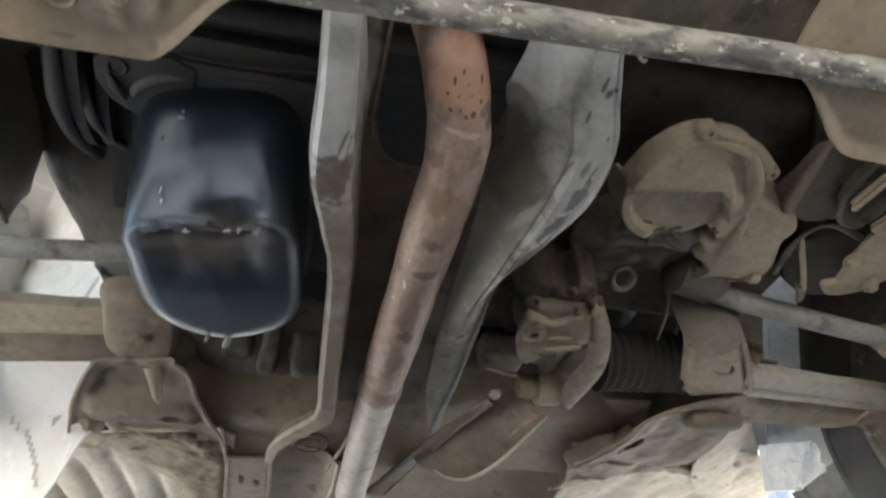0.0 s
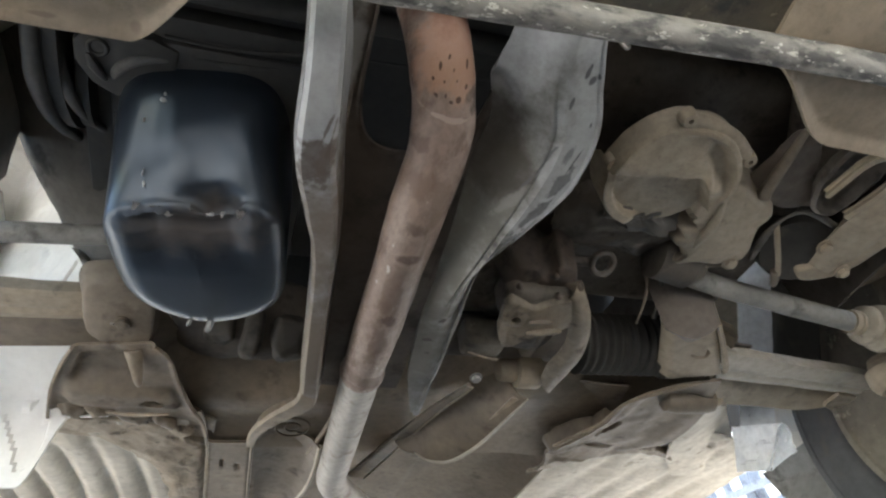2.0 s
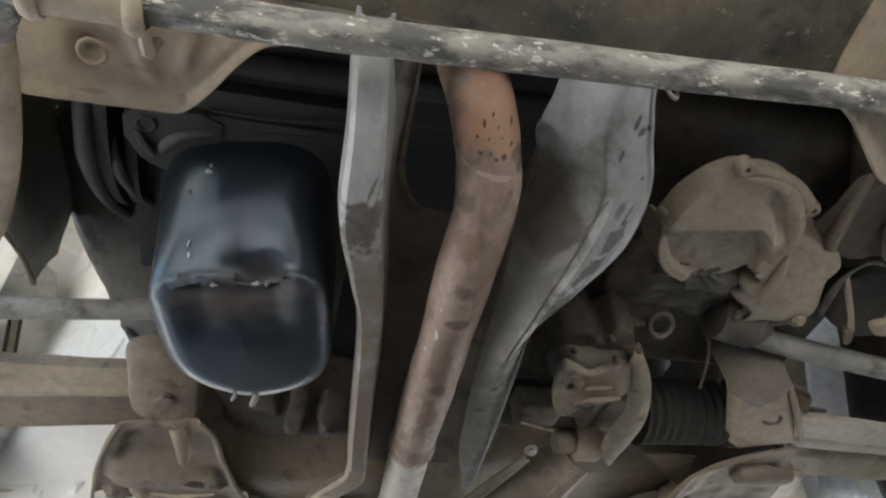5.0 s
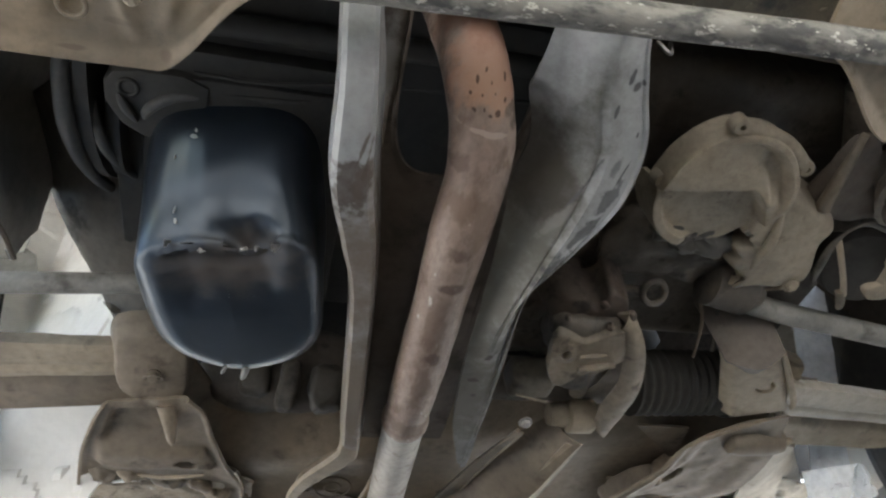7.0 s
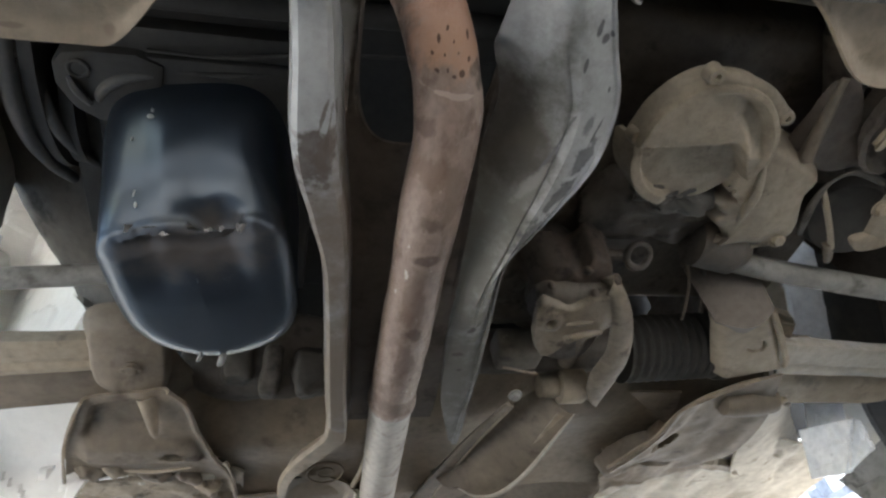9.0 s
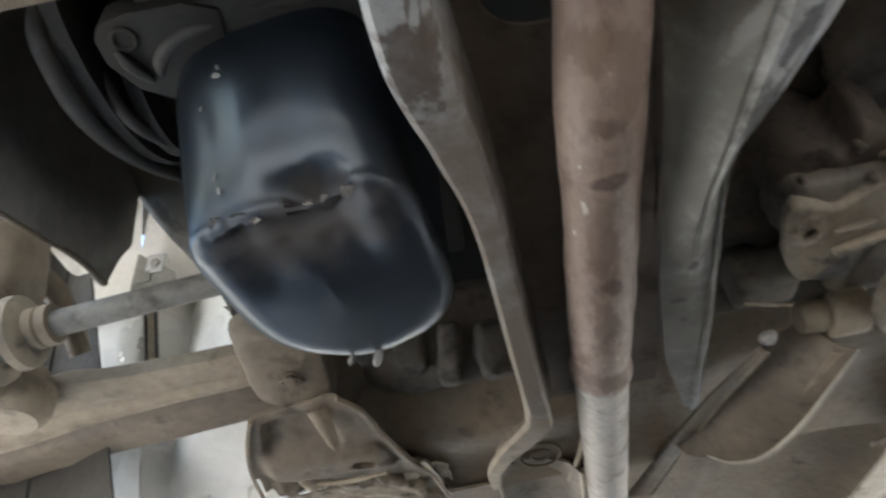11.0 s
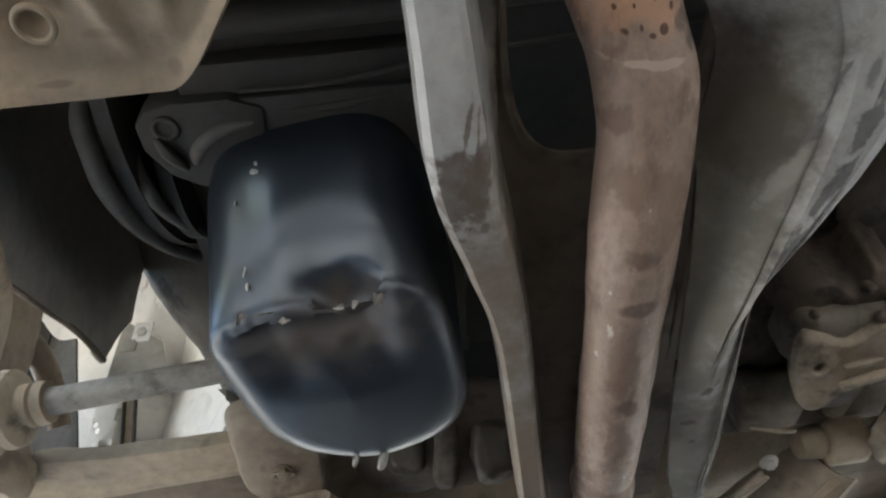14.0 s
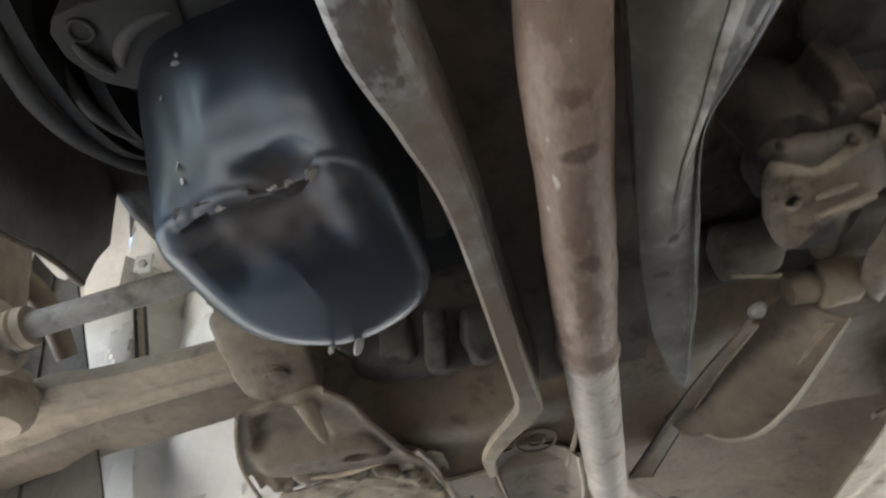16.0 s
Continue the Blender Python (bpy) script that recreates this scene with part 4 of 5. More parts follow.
for x in (-0.088, -0.152):
    part("clamp_ring", tube([(x - 0.006, 0.2835, 0.370), (x + 0.006, 0.2835, 0.370)], lambda s: 0.0195 + 0.002 * math.sin(math.pi * s), 7, 24, 0.05), M_DUST, arb)
part("bush", tube([(-0.150, 0.284, 0.370), (-0.090, 0.283, 0.370)], 0.0165, 9, 20, 0.03), M_DUST, arb)
part("end_link", tube([(0.995, 0.55, 0.56), (1.003, 0.60, 0.46), (1.012, 0.66, 0.385), (1.015, 0.70, 0.355)], 0.017, 20, 16, 0.04), M_DUST, arb, "dusty upright end link")
part("end_bush", lathe([(0.004, -0.016), (0.030, -0.015), (0.035, -0.006), (0.035, 0.008), (0.028, 0.014), (0.004, 0.015)], (-0.372, 0.745, 0.408), (0.1, -0.2, 1), 32), M_DUST, arb)
part("clamp_tail", tube([(-0.084, 0.295, 0.362), (-0.082, 0.315, 0.365), (-0.080, 0.318, 0.385)], 0.005, 10, 8, 0.1), M_DUST, arb)

front_l = thing("front_mount_plate", (-0.1, 0.33, 0.42), "tan dusty pressed steel mounting plate with a bolt hole", "mounting plate", "front mounting plates")


def plate_l(u, v):
    x = -0.198 + 0.202 * u
    rear = 0.398 - 0.078 * smooth(0.60, 1.0, u) ** 0.9 - 0.025 * smooth(0.04, 0, u)
    y = 0.22 + (rear - 0.22) * v
    z = 0.418 + 0.012 * math.exp(-((x + 0.135) ** 2 + (y - 0.353) ** 2) / 0.0002) + 0.003 * noise.noise(Vector((x * 16, y * 16, 2)))
    z -= 0.005 * math.exp(-((x + 0.098 - 0.25 * (y - 0.35)) / 0.007) ** 2) * smooth(0.385, 0.35, y) + 0.004 * math.exp(-((x + 0.066 + 0.4 * (y - 0.35)) / 0.008) ** 2) * smooth(0.375, 0.34, y)
    z += 0.012 * smooth(0.65, 0.75, u) * smooth(0.95, 0.8, u) * smooth(0.85, 0.6, v) - 0.006 * smooth(0.9, 1.0, v)
    return (x, y, z)


part("plate", sheet(plate_l, 60, 50, 0.004), M_SHIELD, front_l)
part("bolt_boss", ring_mesh((-0.135, 0.353, 0.4165), (0, 0, 1), 0.0100, 0.0020), M_SHIELD, front_l)
front_r = thing("front_mount_plate", (0.6, 0.3, 0.38), "tan dusty pressed steel mounting plate", "mounting plate", "front mounting plates")


def plate_r(u, v):
    x = 0.44 + 0.40 * u
    rear = 0.262 + 0.074 * smooth(0.0, 0.33, u) - 0.012 * smooth(0.5, 0.9, u)
    y = 0.18 + (rear - 0.18) * v
    z = 0.385 - 0.013 * v + 0.004 * noise.noise(Vector((x * 16, y * 16, 8))) + 0.010 * math.exp(-((x - 0.655) ** 2 + (y - 0.285) ** 2) / 0.0006)
    return (x, y, z - 0.006 * smooth(0.9, 1.0, v))


part("plate", sheet(plate_r, 60, 40, 0.004), M_SHIELD, front_r)
tray = thing("undertray", (0.3, 0.1, 0.42), "grimy brown plastic front undertray with flaking dirt", "undertray")


def tray_fn(u, v):
    x, y = -0.60 + 1.75 * u, -0.42 + 0.712 * v
    step = 0.014 * smooth(0.155, 0.165, y) + 0.006 * smooth(0.10, 0.09, y)
    return (x, y, 0.412 + step + 0.15 * smooth(0.08, -0.42, y) + 0.004 * noise.noise(Vector((x * 9, y * 14, 4))))


part("tray", sheet(tray_fn, 100, 60, 0.004), M_TRAY, tray)
part("rear_lip", tube([(-0.60, 0.292, 0.430), (0.0, 0.293, 0.428), (0.5, 0.292, 0.431), (1.15, 0.292, 0.430)], 0.005, 60, 10, 0.15), M_TRAY, tray, "rolled rear lip")

# ---------------------------------------------------------------- gearbox cover
cover = thing("gearbox_cover", (0.47, 0.43, 0.42), "round dusty cast alloy gearbox cover with bolt lugs", "gearbox cover")


def cover_fn(u, v):
    t, r = 2 * math.pi * u, v
    x, y = r * math.cos(t), r * math.sin(t)
    px, py = 0.467 + 0.077 * x, 0.442 + 0.080 * y
    split = -0.145 - 0.157 * x + 0.85 * smooth(0.30, 1.1, x)
    upper = smooth(split + 0.07, split - 0.02, y)
    boss = math.exp(-((x - 0.60) ** 2 + (y + 0.10) ** 2) / 0.022)
    z = 0.414 - upper * (0.013 + 0.007 * smooth(-1.0, -0.1, y)) - 0.009 * boss
    z -= 0.013 * smooth(0.76, 0.82, r) * smooth(1.0, 0.96, r) * smooth(split, split + 0.12, y) * smooth(0.05, -0.25, x)
    z += 0.008 * smooth(0.52, 0.62, r) * smooth(0.84, 0.76, r) * smooth(0.0, -0.2, y) * smooth(0.10, 0.35, x)
    z -= 0.005 * smooth(0.82, 0.88, r) * smooth(0.25, 0.0, y) * smooth(-0.35, -0.1, x)
    z += 0.030 * smooth(0.92, 1.0, r) ** 2 + 0.0012 * noise.noise(Vector((px * 60, py * 60, 0)))
    return (px, py, z)


part("face", sheet(cover_fn, 128, 64, 0.004), M_CAST, cover)
for q in ((0.438, 0.359, 0.399), (0.540, 0.398, 0.404), (0.396, 0.436, 0.407)):
    part("lug", lathe([(0.0015, -0.012), (0.0095, -0.012), (0.0085, -0.002), (0.0075, 0.002), (0.003, 0.0025), (0.0025, -0.004), (0.001, -0.004)], q, (0, -0.15, -1), 20), M_CAST, cover)
part("rim", tube([(0.438, 0.364, 0.410), (0.470, 0.366, 0.409), (0.503, 0.375, 0.409), (0.526, 0.389, 0.410), (0.538, 0.400, 0.411)], 0.0085, 30, 14, 0.10), M_CAST, cover)
part("dirt_cake", lump((0.478, 0.516, 0.424), (0.050, 0.020, 0.015), 2.4, 0.9, 50, (0, 0, 8), 24), M_BRACE, cover, "oily brown dirt")

# ---------------------------------------------------------------- rear mount
mount = thing("engine_mount", (0.42, 0.70, 0.36), "dusty beige cast engine mount bracket with a bolt hole", "engine mount")


FACE_TOP = spline([(0.340, 0.648, 0.350), (0.340, 0.630, 0.352), (0.346, 0.622, 0.352), (0.364, 0.629, 0.352), (0.382, 0.634, 0.352), (0.408, 0.620, 0.355), (0.434, 0.618, 0.360)], 61)
FACE_LOW = spline([(0.343, 0.672, 0.345), (0.357, 0.703, 0.343), (0.371, 0.716, 0.343), (0.383, 0.699, 0.344), (0.398, 0.684, 0.345), (0.420, 0.676, 0.349), (0.446, 0.672, 0.354)], 61)


def mount_face(u, v):
    q = FACE_TOP[round(u * 60)].lerp(FACE_LOW[round(u * 60)], v)
    hole = math.hypot(q.x - 0.360, q.y - 0.654)
    q.z += 0.030 * smooth(0.0060, 0.0045, hole) - 0.004 * smooth(0.017, 0.008, hole)
    q.z -= 0.004 * smooth(0.3, 0.7, v) * smooth(0.3, 0.5, u) * smooth(1.0, 0.85, u)
    q.z += 0.008 * max(smooth(0.10, 0, u), smooth(0.10, 0, v), smooth(0.92, 1, v)) ** 2 + 0.0012 * noise.noise(q * 50)
    return q


part("face", sheet(mount_face, 60, 60, 0.003), M_MOUNT, mount)
for a, b, w in (((0.377, 0.653, 0.3425), (0.409, 0.650, 0.345), 0.0032), ((0.380, 0.672, 0.339), (0.426, 0.666, 0.344), 0.0048)):
    part("rib", tube([a, b], lambda s: w * (0.6 + 0.4 * math.sin(math.pi * s)), 16, 10, 0.08), M_MOUNT, mount)
part("body", lump((0.390, 0.648, 0.385), (0.048, 0.030, 0.026), 4.0, 0.1, 30), M_CAST_DARK, mount)
part("head", casting([(0.335, 0.640), (0.345, 0.606), (0.366, 0.598), (0.388, 0.602), (0.404, 0.582), (0.428, 0.590), (0.446, 0.618), (0.452, 0.650), (0.40, 0.660)], 0.388, 0.010, 0.05, 0.004, 30), M_RUSTY, mount, "rusty brown head of the mount")
for q, r in (((0.392, 0.594, 0.372), 0.005), ((0.430, 0.606, 0.372), 0.006), ((0.352, 0.612, 0.366), 0.004), ((0.406, 0.618, 0.362), 0.004)):
    part("casting_knob", lump(q, (r, r, r * 1.2), 2.2, 0.4, 120, (0, 0, 0), 8), M_RUSTY, mount)
part("arm", ruled([(0.418, 0.625, 0.366), (0.430, 0.640, 0.360), (0.446, 0.680, 0.356), (0.456, 0.722, 0.355), (0.454, 0.765, 0.356), (0.464, 0.815, 0.360)], [(0.425, 0.600, 0.372), (0.446, 0.620, 0.364), (0.470, 0.660, 0.359), (0.492, 0.720, 0.357), (0.498, 0.785, 0.358), (0.500, 0.855, 0.364)], 16, 50, 0.028,
                  lambda u, v: -0.009 * math.sin(math.pi * u) ** 0.7, 0.002), M_MOUNT, mount)
part("bush", lathe([(0.004, -0.034), (0.015, -0.033), (0.017, -0.012), (0.0145, -0.011), (0.0145, -0.007), (0.024, -0.006), (0.025, -0.003), (0.025, 0.026), (0.022, 0.030), (0.004, 0.031)], (0.440, 0.824, 0.377), (1, -0.04, 0), 32), M_DUST, mount)
part("stem", tube([(0.424, 0.690, 0.375), (0.430, 0.735, 0.380), (0.436, 0.785, 0.388)], 0.011, 16, 14, 0.06), M_MOUNT, mount)
part("plate_edge", tube([(0.332, 0.752, 0.357), (0.355, 0.757, 0.355), (0.374, 0.764, 0.356), (0.382, 0.772, 0.362)], 0.0018, 16, 8, 0.2), M_DUST, mount, "pale edge line")
part("side_plate", block(0.324, 0.382, 0.726, 0.766, 0.359, 0.40, 0.009, 3), M_RIM, mount)
part("stud", hexbolt((0.362, 0.806, 0.352), (0, -0.2, -1), 0.006), M_BARE, mount, "shiny stud nut")
part("core", lump((0.425, 0.73, 0.40), (0.035, 0.045, 0.03), 2.6, 0.1, 30), M_CAST_DARK, mount)
mount.location += Vector((0.004, 0.005, 0.010))
eyebolt = thing("lifting_eye", (0.48, 0.62, 0.44), "dark steel lifting eye on the gearbox", "lifting eye")
part("ring", ring_mesh((0.483, 0.618, 0.428), (0, -0.5, -0.85), 0.015, 0.0045), M_CAST_DARK, eyebolt)
part("shank", tube([(0.470, 0.622, 0.432), (0.44, 0.628, 0.438), (0.42, 0.632, 0.45)], 0.007, 10, 10, 0.2), M_CAST_DARK, eyebolt)
bellows = thing("rubber_bellows", (0.6, 0.80, 0.42), "dark ribbed rubber steering bellows", "bellows")
part("bellows", tube([(0.53, 0.80, 0.425), (0.68, 0.79, 0.425)], lambda s: 0.045 + 0.0022 * math.cos(s * 2 * math.pi * 11), 160, 32), M_RUBBER, bellows)
part("clip_ring", tube([(0.676, 0.79, 0.425), (0.686, 0.79, 0.425)], 0.05, 4, 28), M_RUBBER, bellows)
part("rack_tube", tube([(0.30, 0.81, 0.43), (0.54, 0.80, 0.425)], 0.03, 10, 20), M_CAST_DARK, bellows)
wire_clip = thing("wire_clip", (0.347, 0.312, 0.43), "small shiny wire clip under the engine", "clip")
part("clip", tube([(0.338, 0.308, 0.435), (0.345, 0.312, 0.426), (0.352, 0.314, 0.428), (0.354, 0.31, 0.44)], 0.002, 14, 8), M_BARE, wire_clip)
cable = thing("hanging_cables", (0.60, 0.68, 0.44), "two thin brown dusty hanging cables", "cable")
part("cable", tube([(0.555, 0.62, 0.46), (0.575, 0.66, 0.43), (0.578, 0.71, 0.405)], 0.0022, 16, 8), M_DUST_BROWN, cable)
part("cable", tube([(0.590, 0.63, 0.46), (0.600, 0.665, 0.43), (0.602, 0.70, 0.41)], 0.004, 16, 8), M_BRACE, cable)

# ---------------------------------------------------------------- rear crossmember
rear = thing("rear_crossmember", (0.25, 0.95, 0.4), "brown dusty pressed steel rear crossmember", "crossmember")


def rear_fn(u, v):
    x = -0.12 + 0.98 * u
    y0 = 0.80 + 0.015 * math.sin(6 * u) + 0.09 * smooth(-0.07, -0.01, x) * smooth(0.30, 0.17, x)
    y = y0 + (1.16 - y0) * v
    z = 0.412 + 0.025 * smooth(0.35, 0, v) + 0.006 * math.cos(v * 9) + 0.004 * noise.noise(Vector((x * 10, y * 10, 6)))
    boss = math.hypot((x - 0.138) / 1.7, y - 1.088)
    z += -0.004 * smooth(0.028, 0.02, boss) + 0.005 * smooth(0.014, 0.009, boss)
    return (x, y, z)


part("pressing", sheet(rear_fn, 120, 60, 0.004), M_DUST_TAN, rear)


END_A = [(-0.150, 0.850, 0.392), (-0.165, 0.885, 0.388), (-0.180, 0.935, 0.386), (-0.190, 0.990, 0.388), (-0.200, 1.055, 0.394)]
END_B = [(-0.055, 0.826, 0.388), (-0.036, 0.850, 0.385), (-0.024, 0.910, 0.384), (-0.008, 0.975, 0.384), (0.012, 1.030, 0.386), (0.022, 1.130, 0.395)]


def end_left(u, v):
    slot = smooth(1.0, 0.75, math.hypot((u - 0.73) / 0.085, (v - 0.585) / 0.024))
    shelf = smooth(0.06, 0.16, u) * smooth(0.92, 0.87, u) * smooth(0.42 + 0.06 * u, 0.52, v) * smooth(0.68, 0.64, v)
    hollow = smooth(0.10, 0.18, u) * smooth(0.72, 0.60, u) * smooth(0.10, 0.16, v) * smooth(0.46, 0.38, v)
    return 0.012 * hollow - 0.009 * shelf + 0.03 * slot - 0.004 * smooth(0.95, 1.0, u) - 0.004 * smooth(0.04, 0, u) + 0.012 * smooth(0.68, 0.76, v)


end_l = ruled(END_A, END_B, 60, 60, 0.004, end_left, 0.005)
for major, minor in ((0.027, 0.0018), (0.012, 0.0015)):
    part("boss_ring", ring_mesh((0.150, 1.082, 0.407), (0, 0.1, 1), major, minor), M_DUST_TAN, rear)
part("left_end_plate", end_l, M_DUST_BROWN, rear, "dusty end plate with a slot")
part("left_seam", tube([Vector(p) - Vector((0, 0, 0.003)) for p in END_B], 0.0024, 40, 10, 0.6), M_DUST_TAN, rear, "pale folded seam")
# Pale tube draws the highlight along the shelf's lower edge.
part("shelf_lip", tube([(-0.118, 0.992, 0.377), (-0.08, 0.994, 0.375), (-0.034, 0.985, 0.374)], lambda s: 0.0014 + 0.0012 * math.sin(math.pi * s), 24, 8, 0.4), M_DUST, rear, "pale tube for the shelf edge highlight")
part("left_edge", tube([Vector(p) - Vector((0, 0, 0.003)) for p in END_A], 0.0022, 30, 10, 0.5), M_DUST_TAN, rear, "pale folded edge")
for x, y, a, m in ((-0.13, 1.035, 0.012, M_MUD), (-0.085, 1.055, 0.014, M_DUST_BROWN), (-0.045, 1.065, 0.011, M_DUST_BROWN), (-0.165, 1.035, 0.013, M_DUST_BROWN), (-0.02, 1.09, 0.010, M_MUD), (0.0, 1.13, 0.011, M_DUST_BROWN)):
    part("dirt_crust", lump((x, y, 0.404), (a * 1.7, a, 0.013), 2.2, 0.7, 45, (0, 0, 20), 14), m, rear, "caked dry mud")


def mud_band(front, back, seed):
    a, b = spline(front, 91), spline(back, 91)

    def at(u, v):
        q = a[round(v * 90)].lerp(b[round(v * 90)], u)
        k = Vector((seed, 0, seed))
        body = 0.008 * noise.noise(q * 18 + k) + 0.004 * noise.noise(q * 45 + k) + 0.0015 * noise.noise(q * 110 + k)
        fray = 0.020 * noise.noise(q * 24 - k) + 0.008 * noise.noise(q * 70 - k)
        ends = smooth(0, 0.18, u) * smooth(1, 0.55, u)
        return q + Vector((fray * 0.4, fray * 0.6, 0.022 - (0.024 + 0.8 * body) * ends))
    return sheet(at, 70, 90, 0.006)


part("mud_band", mud_band([(-0.19, 1.03, 0.40), (-0.10, 1.035, 0.40), (0.0, 1.085, 0.402), (0.028, 1.20, 0.405), (0.030, 1.70, 0.408)], [(-0.25, 1.16, 0.41), (-0.15, 1.22, 0.41), (-0.075, 1.38, 0.412), (-0.02, 1.75, 0.414)], 3), M_MUD, rear, "caked dry mud along the floor edge")


def end_right(u, v):
    slot = smooth(1.0, 0.75, math.hypot((u - 0.24) / 0.10, (v - 0.60) / 0.045))
    tub = smooth(0.12, 0.3, u) * smooth(0.9, 0.7, u) * smooth(0.05, 0.3, v)
    return 0.008 * tub + 0.03 * slot - 0.006 * smooth(0.1, 0, u)


end_r = ruled([(0.70, 0.795, 0.362), (0.632, 0.852, 0.362), (0.622, 0.93, 0.362), (0.598, 1.035, 0.368), (0.60, 1.08, 0.385)], [(0.76, 0.785, 0.37), (0.775, 0.84, 0.362), (0.795, 0.90, 0.362), (0.80, 1.00, 0.366), (0.76, 1.08, 0.385)], 60, 60, 0.004, end_right, 0.005)
part("right_end_plate", end_r, M_DUST_BROWN, rear, "dusty end plate with a slot")
part("right_seam", tube([(0.72, 0.787, 0.362), (0.66, 0.818, 0.360), (0.628, 0.86, 0.358), (0.618, 0.93, 0.358), (0.592, 1.02, 0.366), (0.60, 1.06, 0.38)], 0.0032, 30, 10, 0.5), M_DUST_TAN, rear, "pale folded seam")
part("right_skirt", ruled([(0.781, 0.849, 0.372), (0.80, 0.95, 0.375), (0.86, 1.10, 0.385), (0.95, 1.22, 0.395)], [(0.877, 0.907, 0.40), (0.93, 0.98, 0.42), (1.03, 1.10, 0.43), (1.12, 1.24, 0.43)], 20, 40, 0.004, lambda u, v: -0.012 * math.sin(math.pi * u), 0.005), M_FLOOR, rear, "pale dusty curved skirt")
part("mud_band", mud_band([(0.60, 1.05, 0.385), (0.68, 1.03, 0.378), (0.76, 1.04, 0.375), (0.86, 1.09, 0.385)], [(0.66, 1.30, 0.402), (0.73, 1.19, 0.398), (0.82, 1.13, 0.395), (0.93, 1.17, 0.398)], 9), M_DUST_TAN, rear, "caked dry mud along the floor edge")
part("tube_stub", tube([(0.70, 0.855, 0.368), (0.785, 0.85, 0.368)], lambda s: 0.021 - 0.004 * abs(2 * s - 1) ** 4, 14, 20, 0.08), M_DUST_BROWN, rear)
part("stub_tip", lump((0.788, 0.842, 0.362), (0.012, 0.006, 0.006), 2.2, 0.3, 90, (0, 0, -20), 10), M_DUST, rear, "pale bent tip")
part("lobe", casting([(0.585, 1.06), (0.592, 1.02), (0.618, 0.985), (0.655, 0.972), (0.665, 1.0), (0.640, 1.03), (0.622, 1.07), (0.60, 1.085)], 0.374, 0.008, 0.022, 0.002), M_DUST_BROWN, rear, "brown rounded lobe")
part("gusset", plate([(0.560, 0.858), (0.648, 0.862), (0.668, 0.955)], 0.392, 0.004, 0.001), M_DUST_BROWN, rear, "brown triangular gusset")
for x, y, a in ((0.79, 1.05, 0.010),):
    part("dirt_crust", lump((x, y, 0.388), (a * 1.5, a, 0.016), 2.2, 0.55, 55, (0, 0, -25), 14), M_DUST, rear, "caked dry mud")
shield = thing("heat_shield", (0.40, 0.95, 0.37), "brown pressed heat shield with a pale curled lip", "heat shield")
LIP = [(0.345, 1.06, 0.36), (0.372, 1.062, 0.348), (0.403, 1.045, 0.342), (0.428, 0.985, 0.342), (0.441, 0.90, 0.343), (0.453, 0.838, 0.347)]
part("pressing", ruled([(0.315, 1.09, 0.405), (0.335, 1.04, 0.40), (0.355, 0.98, 0.40), (0.38, 0.92, 0.40), (0.405, 0.88, 0.40), (0.425, 0.85, 0.40)], LIP, 20, 40, 0.003, lambda u, v: -0.012 * math.sin(math.pi * u), 0.002), M_DUST_BROWN, shield)
part("lip", tube(LIP, lambda s: 0.0024 * (0.5 + math.sin(math.pi * s)), 30, 10, 0.3), M_DUST_LIT, shield, "pale curled lip")
part("lip_strip", ruled([(0.40, 1.02, 0.352), (0.415, 0.965, 0.352), (0.425, 0.90, 0.352), (0.435, 0.85, 0.355)], [(0.418, 1.01, 0.345), (0.433, 0.965, 0.345), (0.443, 0.90, 0.345), (0.452, 0.845, 0.348)], 6, 20, 0.003), M_DUST, shield)
link = thing("shift_rod", (0.33, 1.05, 0.39), "dusty flat steel gear shift rod", "linkage rod")
part("rod", ruled([(0.352, 0.815, 0.352), (0.325, 0.98, 0.378), (0.285, 1.32, 0.425)], [(0.362, 0.820, 0.352), (0.345, 0.985, 0.378), (0.322, 1.33, 0.425)], 6, 30, 0.006, lips(0.002)), M_DUST_BROWN, link)
part("bright_edge", tube([(0.363, 0.820, 0.351), (0.346, 0.985, 0.377), (0.323, 1.33, 0.424)], 0.0018, 20, 8), M_DUST, link)

# ---------------------------------------------------------------- suspension
def control_arm(at, front, mid, back, upper, lower):
    arm = thing("control_arm", at, "dusty beige pressed steel lower control arm", "control arm", "lower control arms")
    # front flange takes the lighter tone, rear flange the darker one
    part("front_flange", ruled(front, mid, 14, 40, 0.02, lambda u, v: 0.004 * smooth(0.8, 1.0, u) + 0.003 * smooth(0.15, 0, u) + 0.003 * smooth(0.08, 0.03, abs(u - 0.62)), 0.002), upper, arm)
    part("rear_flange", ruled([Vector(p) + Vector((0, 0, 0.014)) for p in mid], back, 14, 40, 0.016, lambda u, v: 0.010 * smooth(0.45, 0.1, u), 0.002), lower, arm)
    return arm


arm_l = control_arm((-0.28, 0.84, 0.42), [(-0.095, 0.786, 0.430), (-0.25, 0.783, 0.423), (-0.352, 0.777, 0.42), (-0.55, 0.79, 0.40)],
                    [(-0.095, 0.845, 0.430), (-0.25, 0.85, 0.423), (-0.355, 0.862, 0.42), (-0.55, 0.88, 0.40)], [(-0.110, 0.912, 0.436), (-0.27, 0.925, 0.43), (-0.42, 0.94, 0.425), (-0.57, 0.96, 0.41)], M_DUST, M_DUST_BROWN)
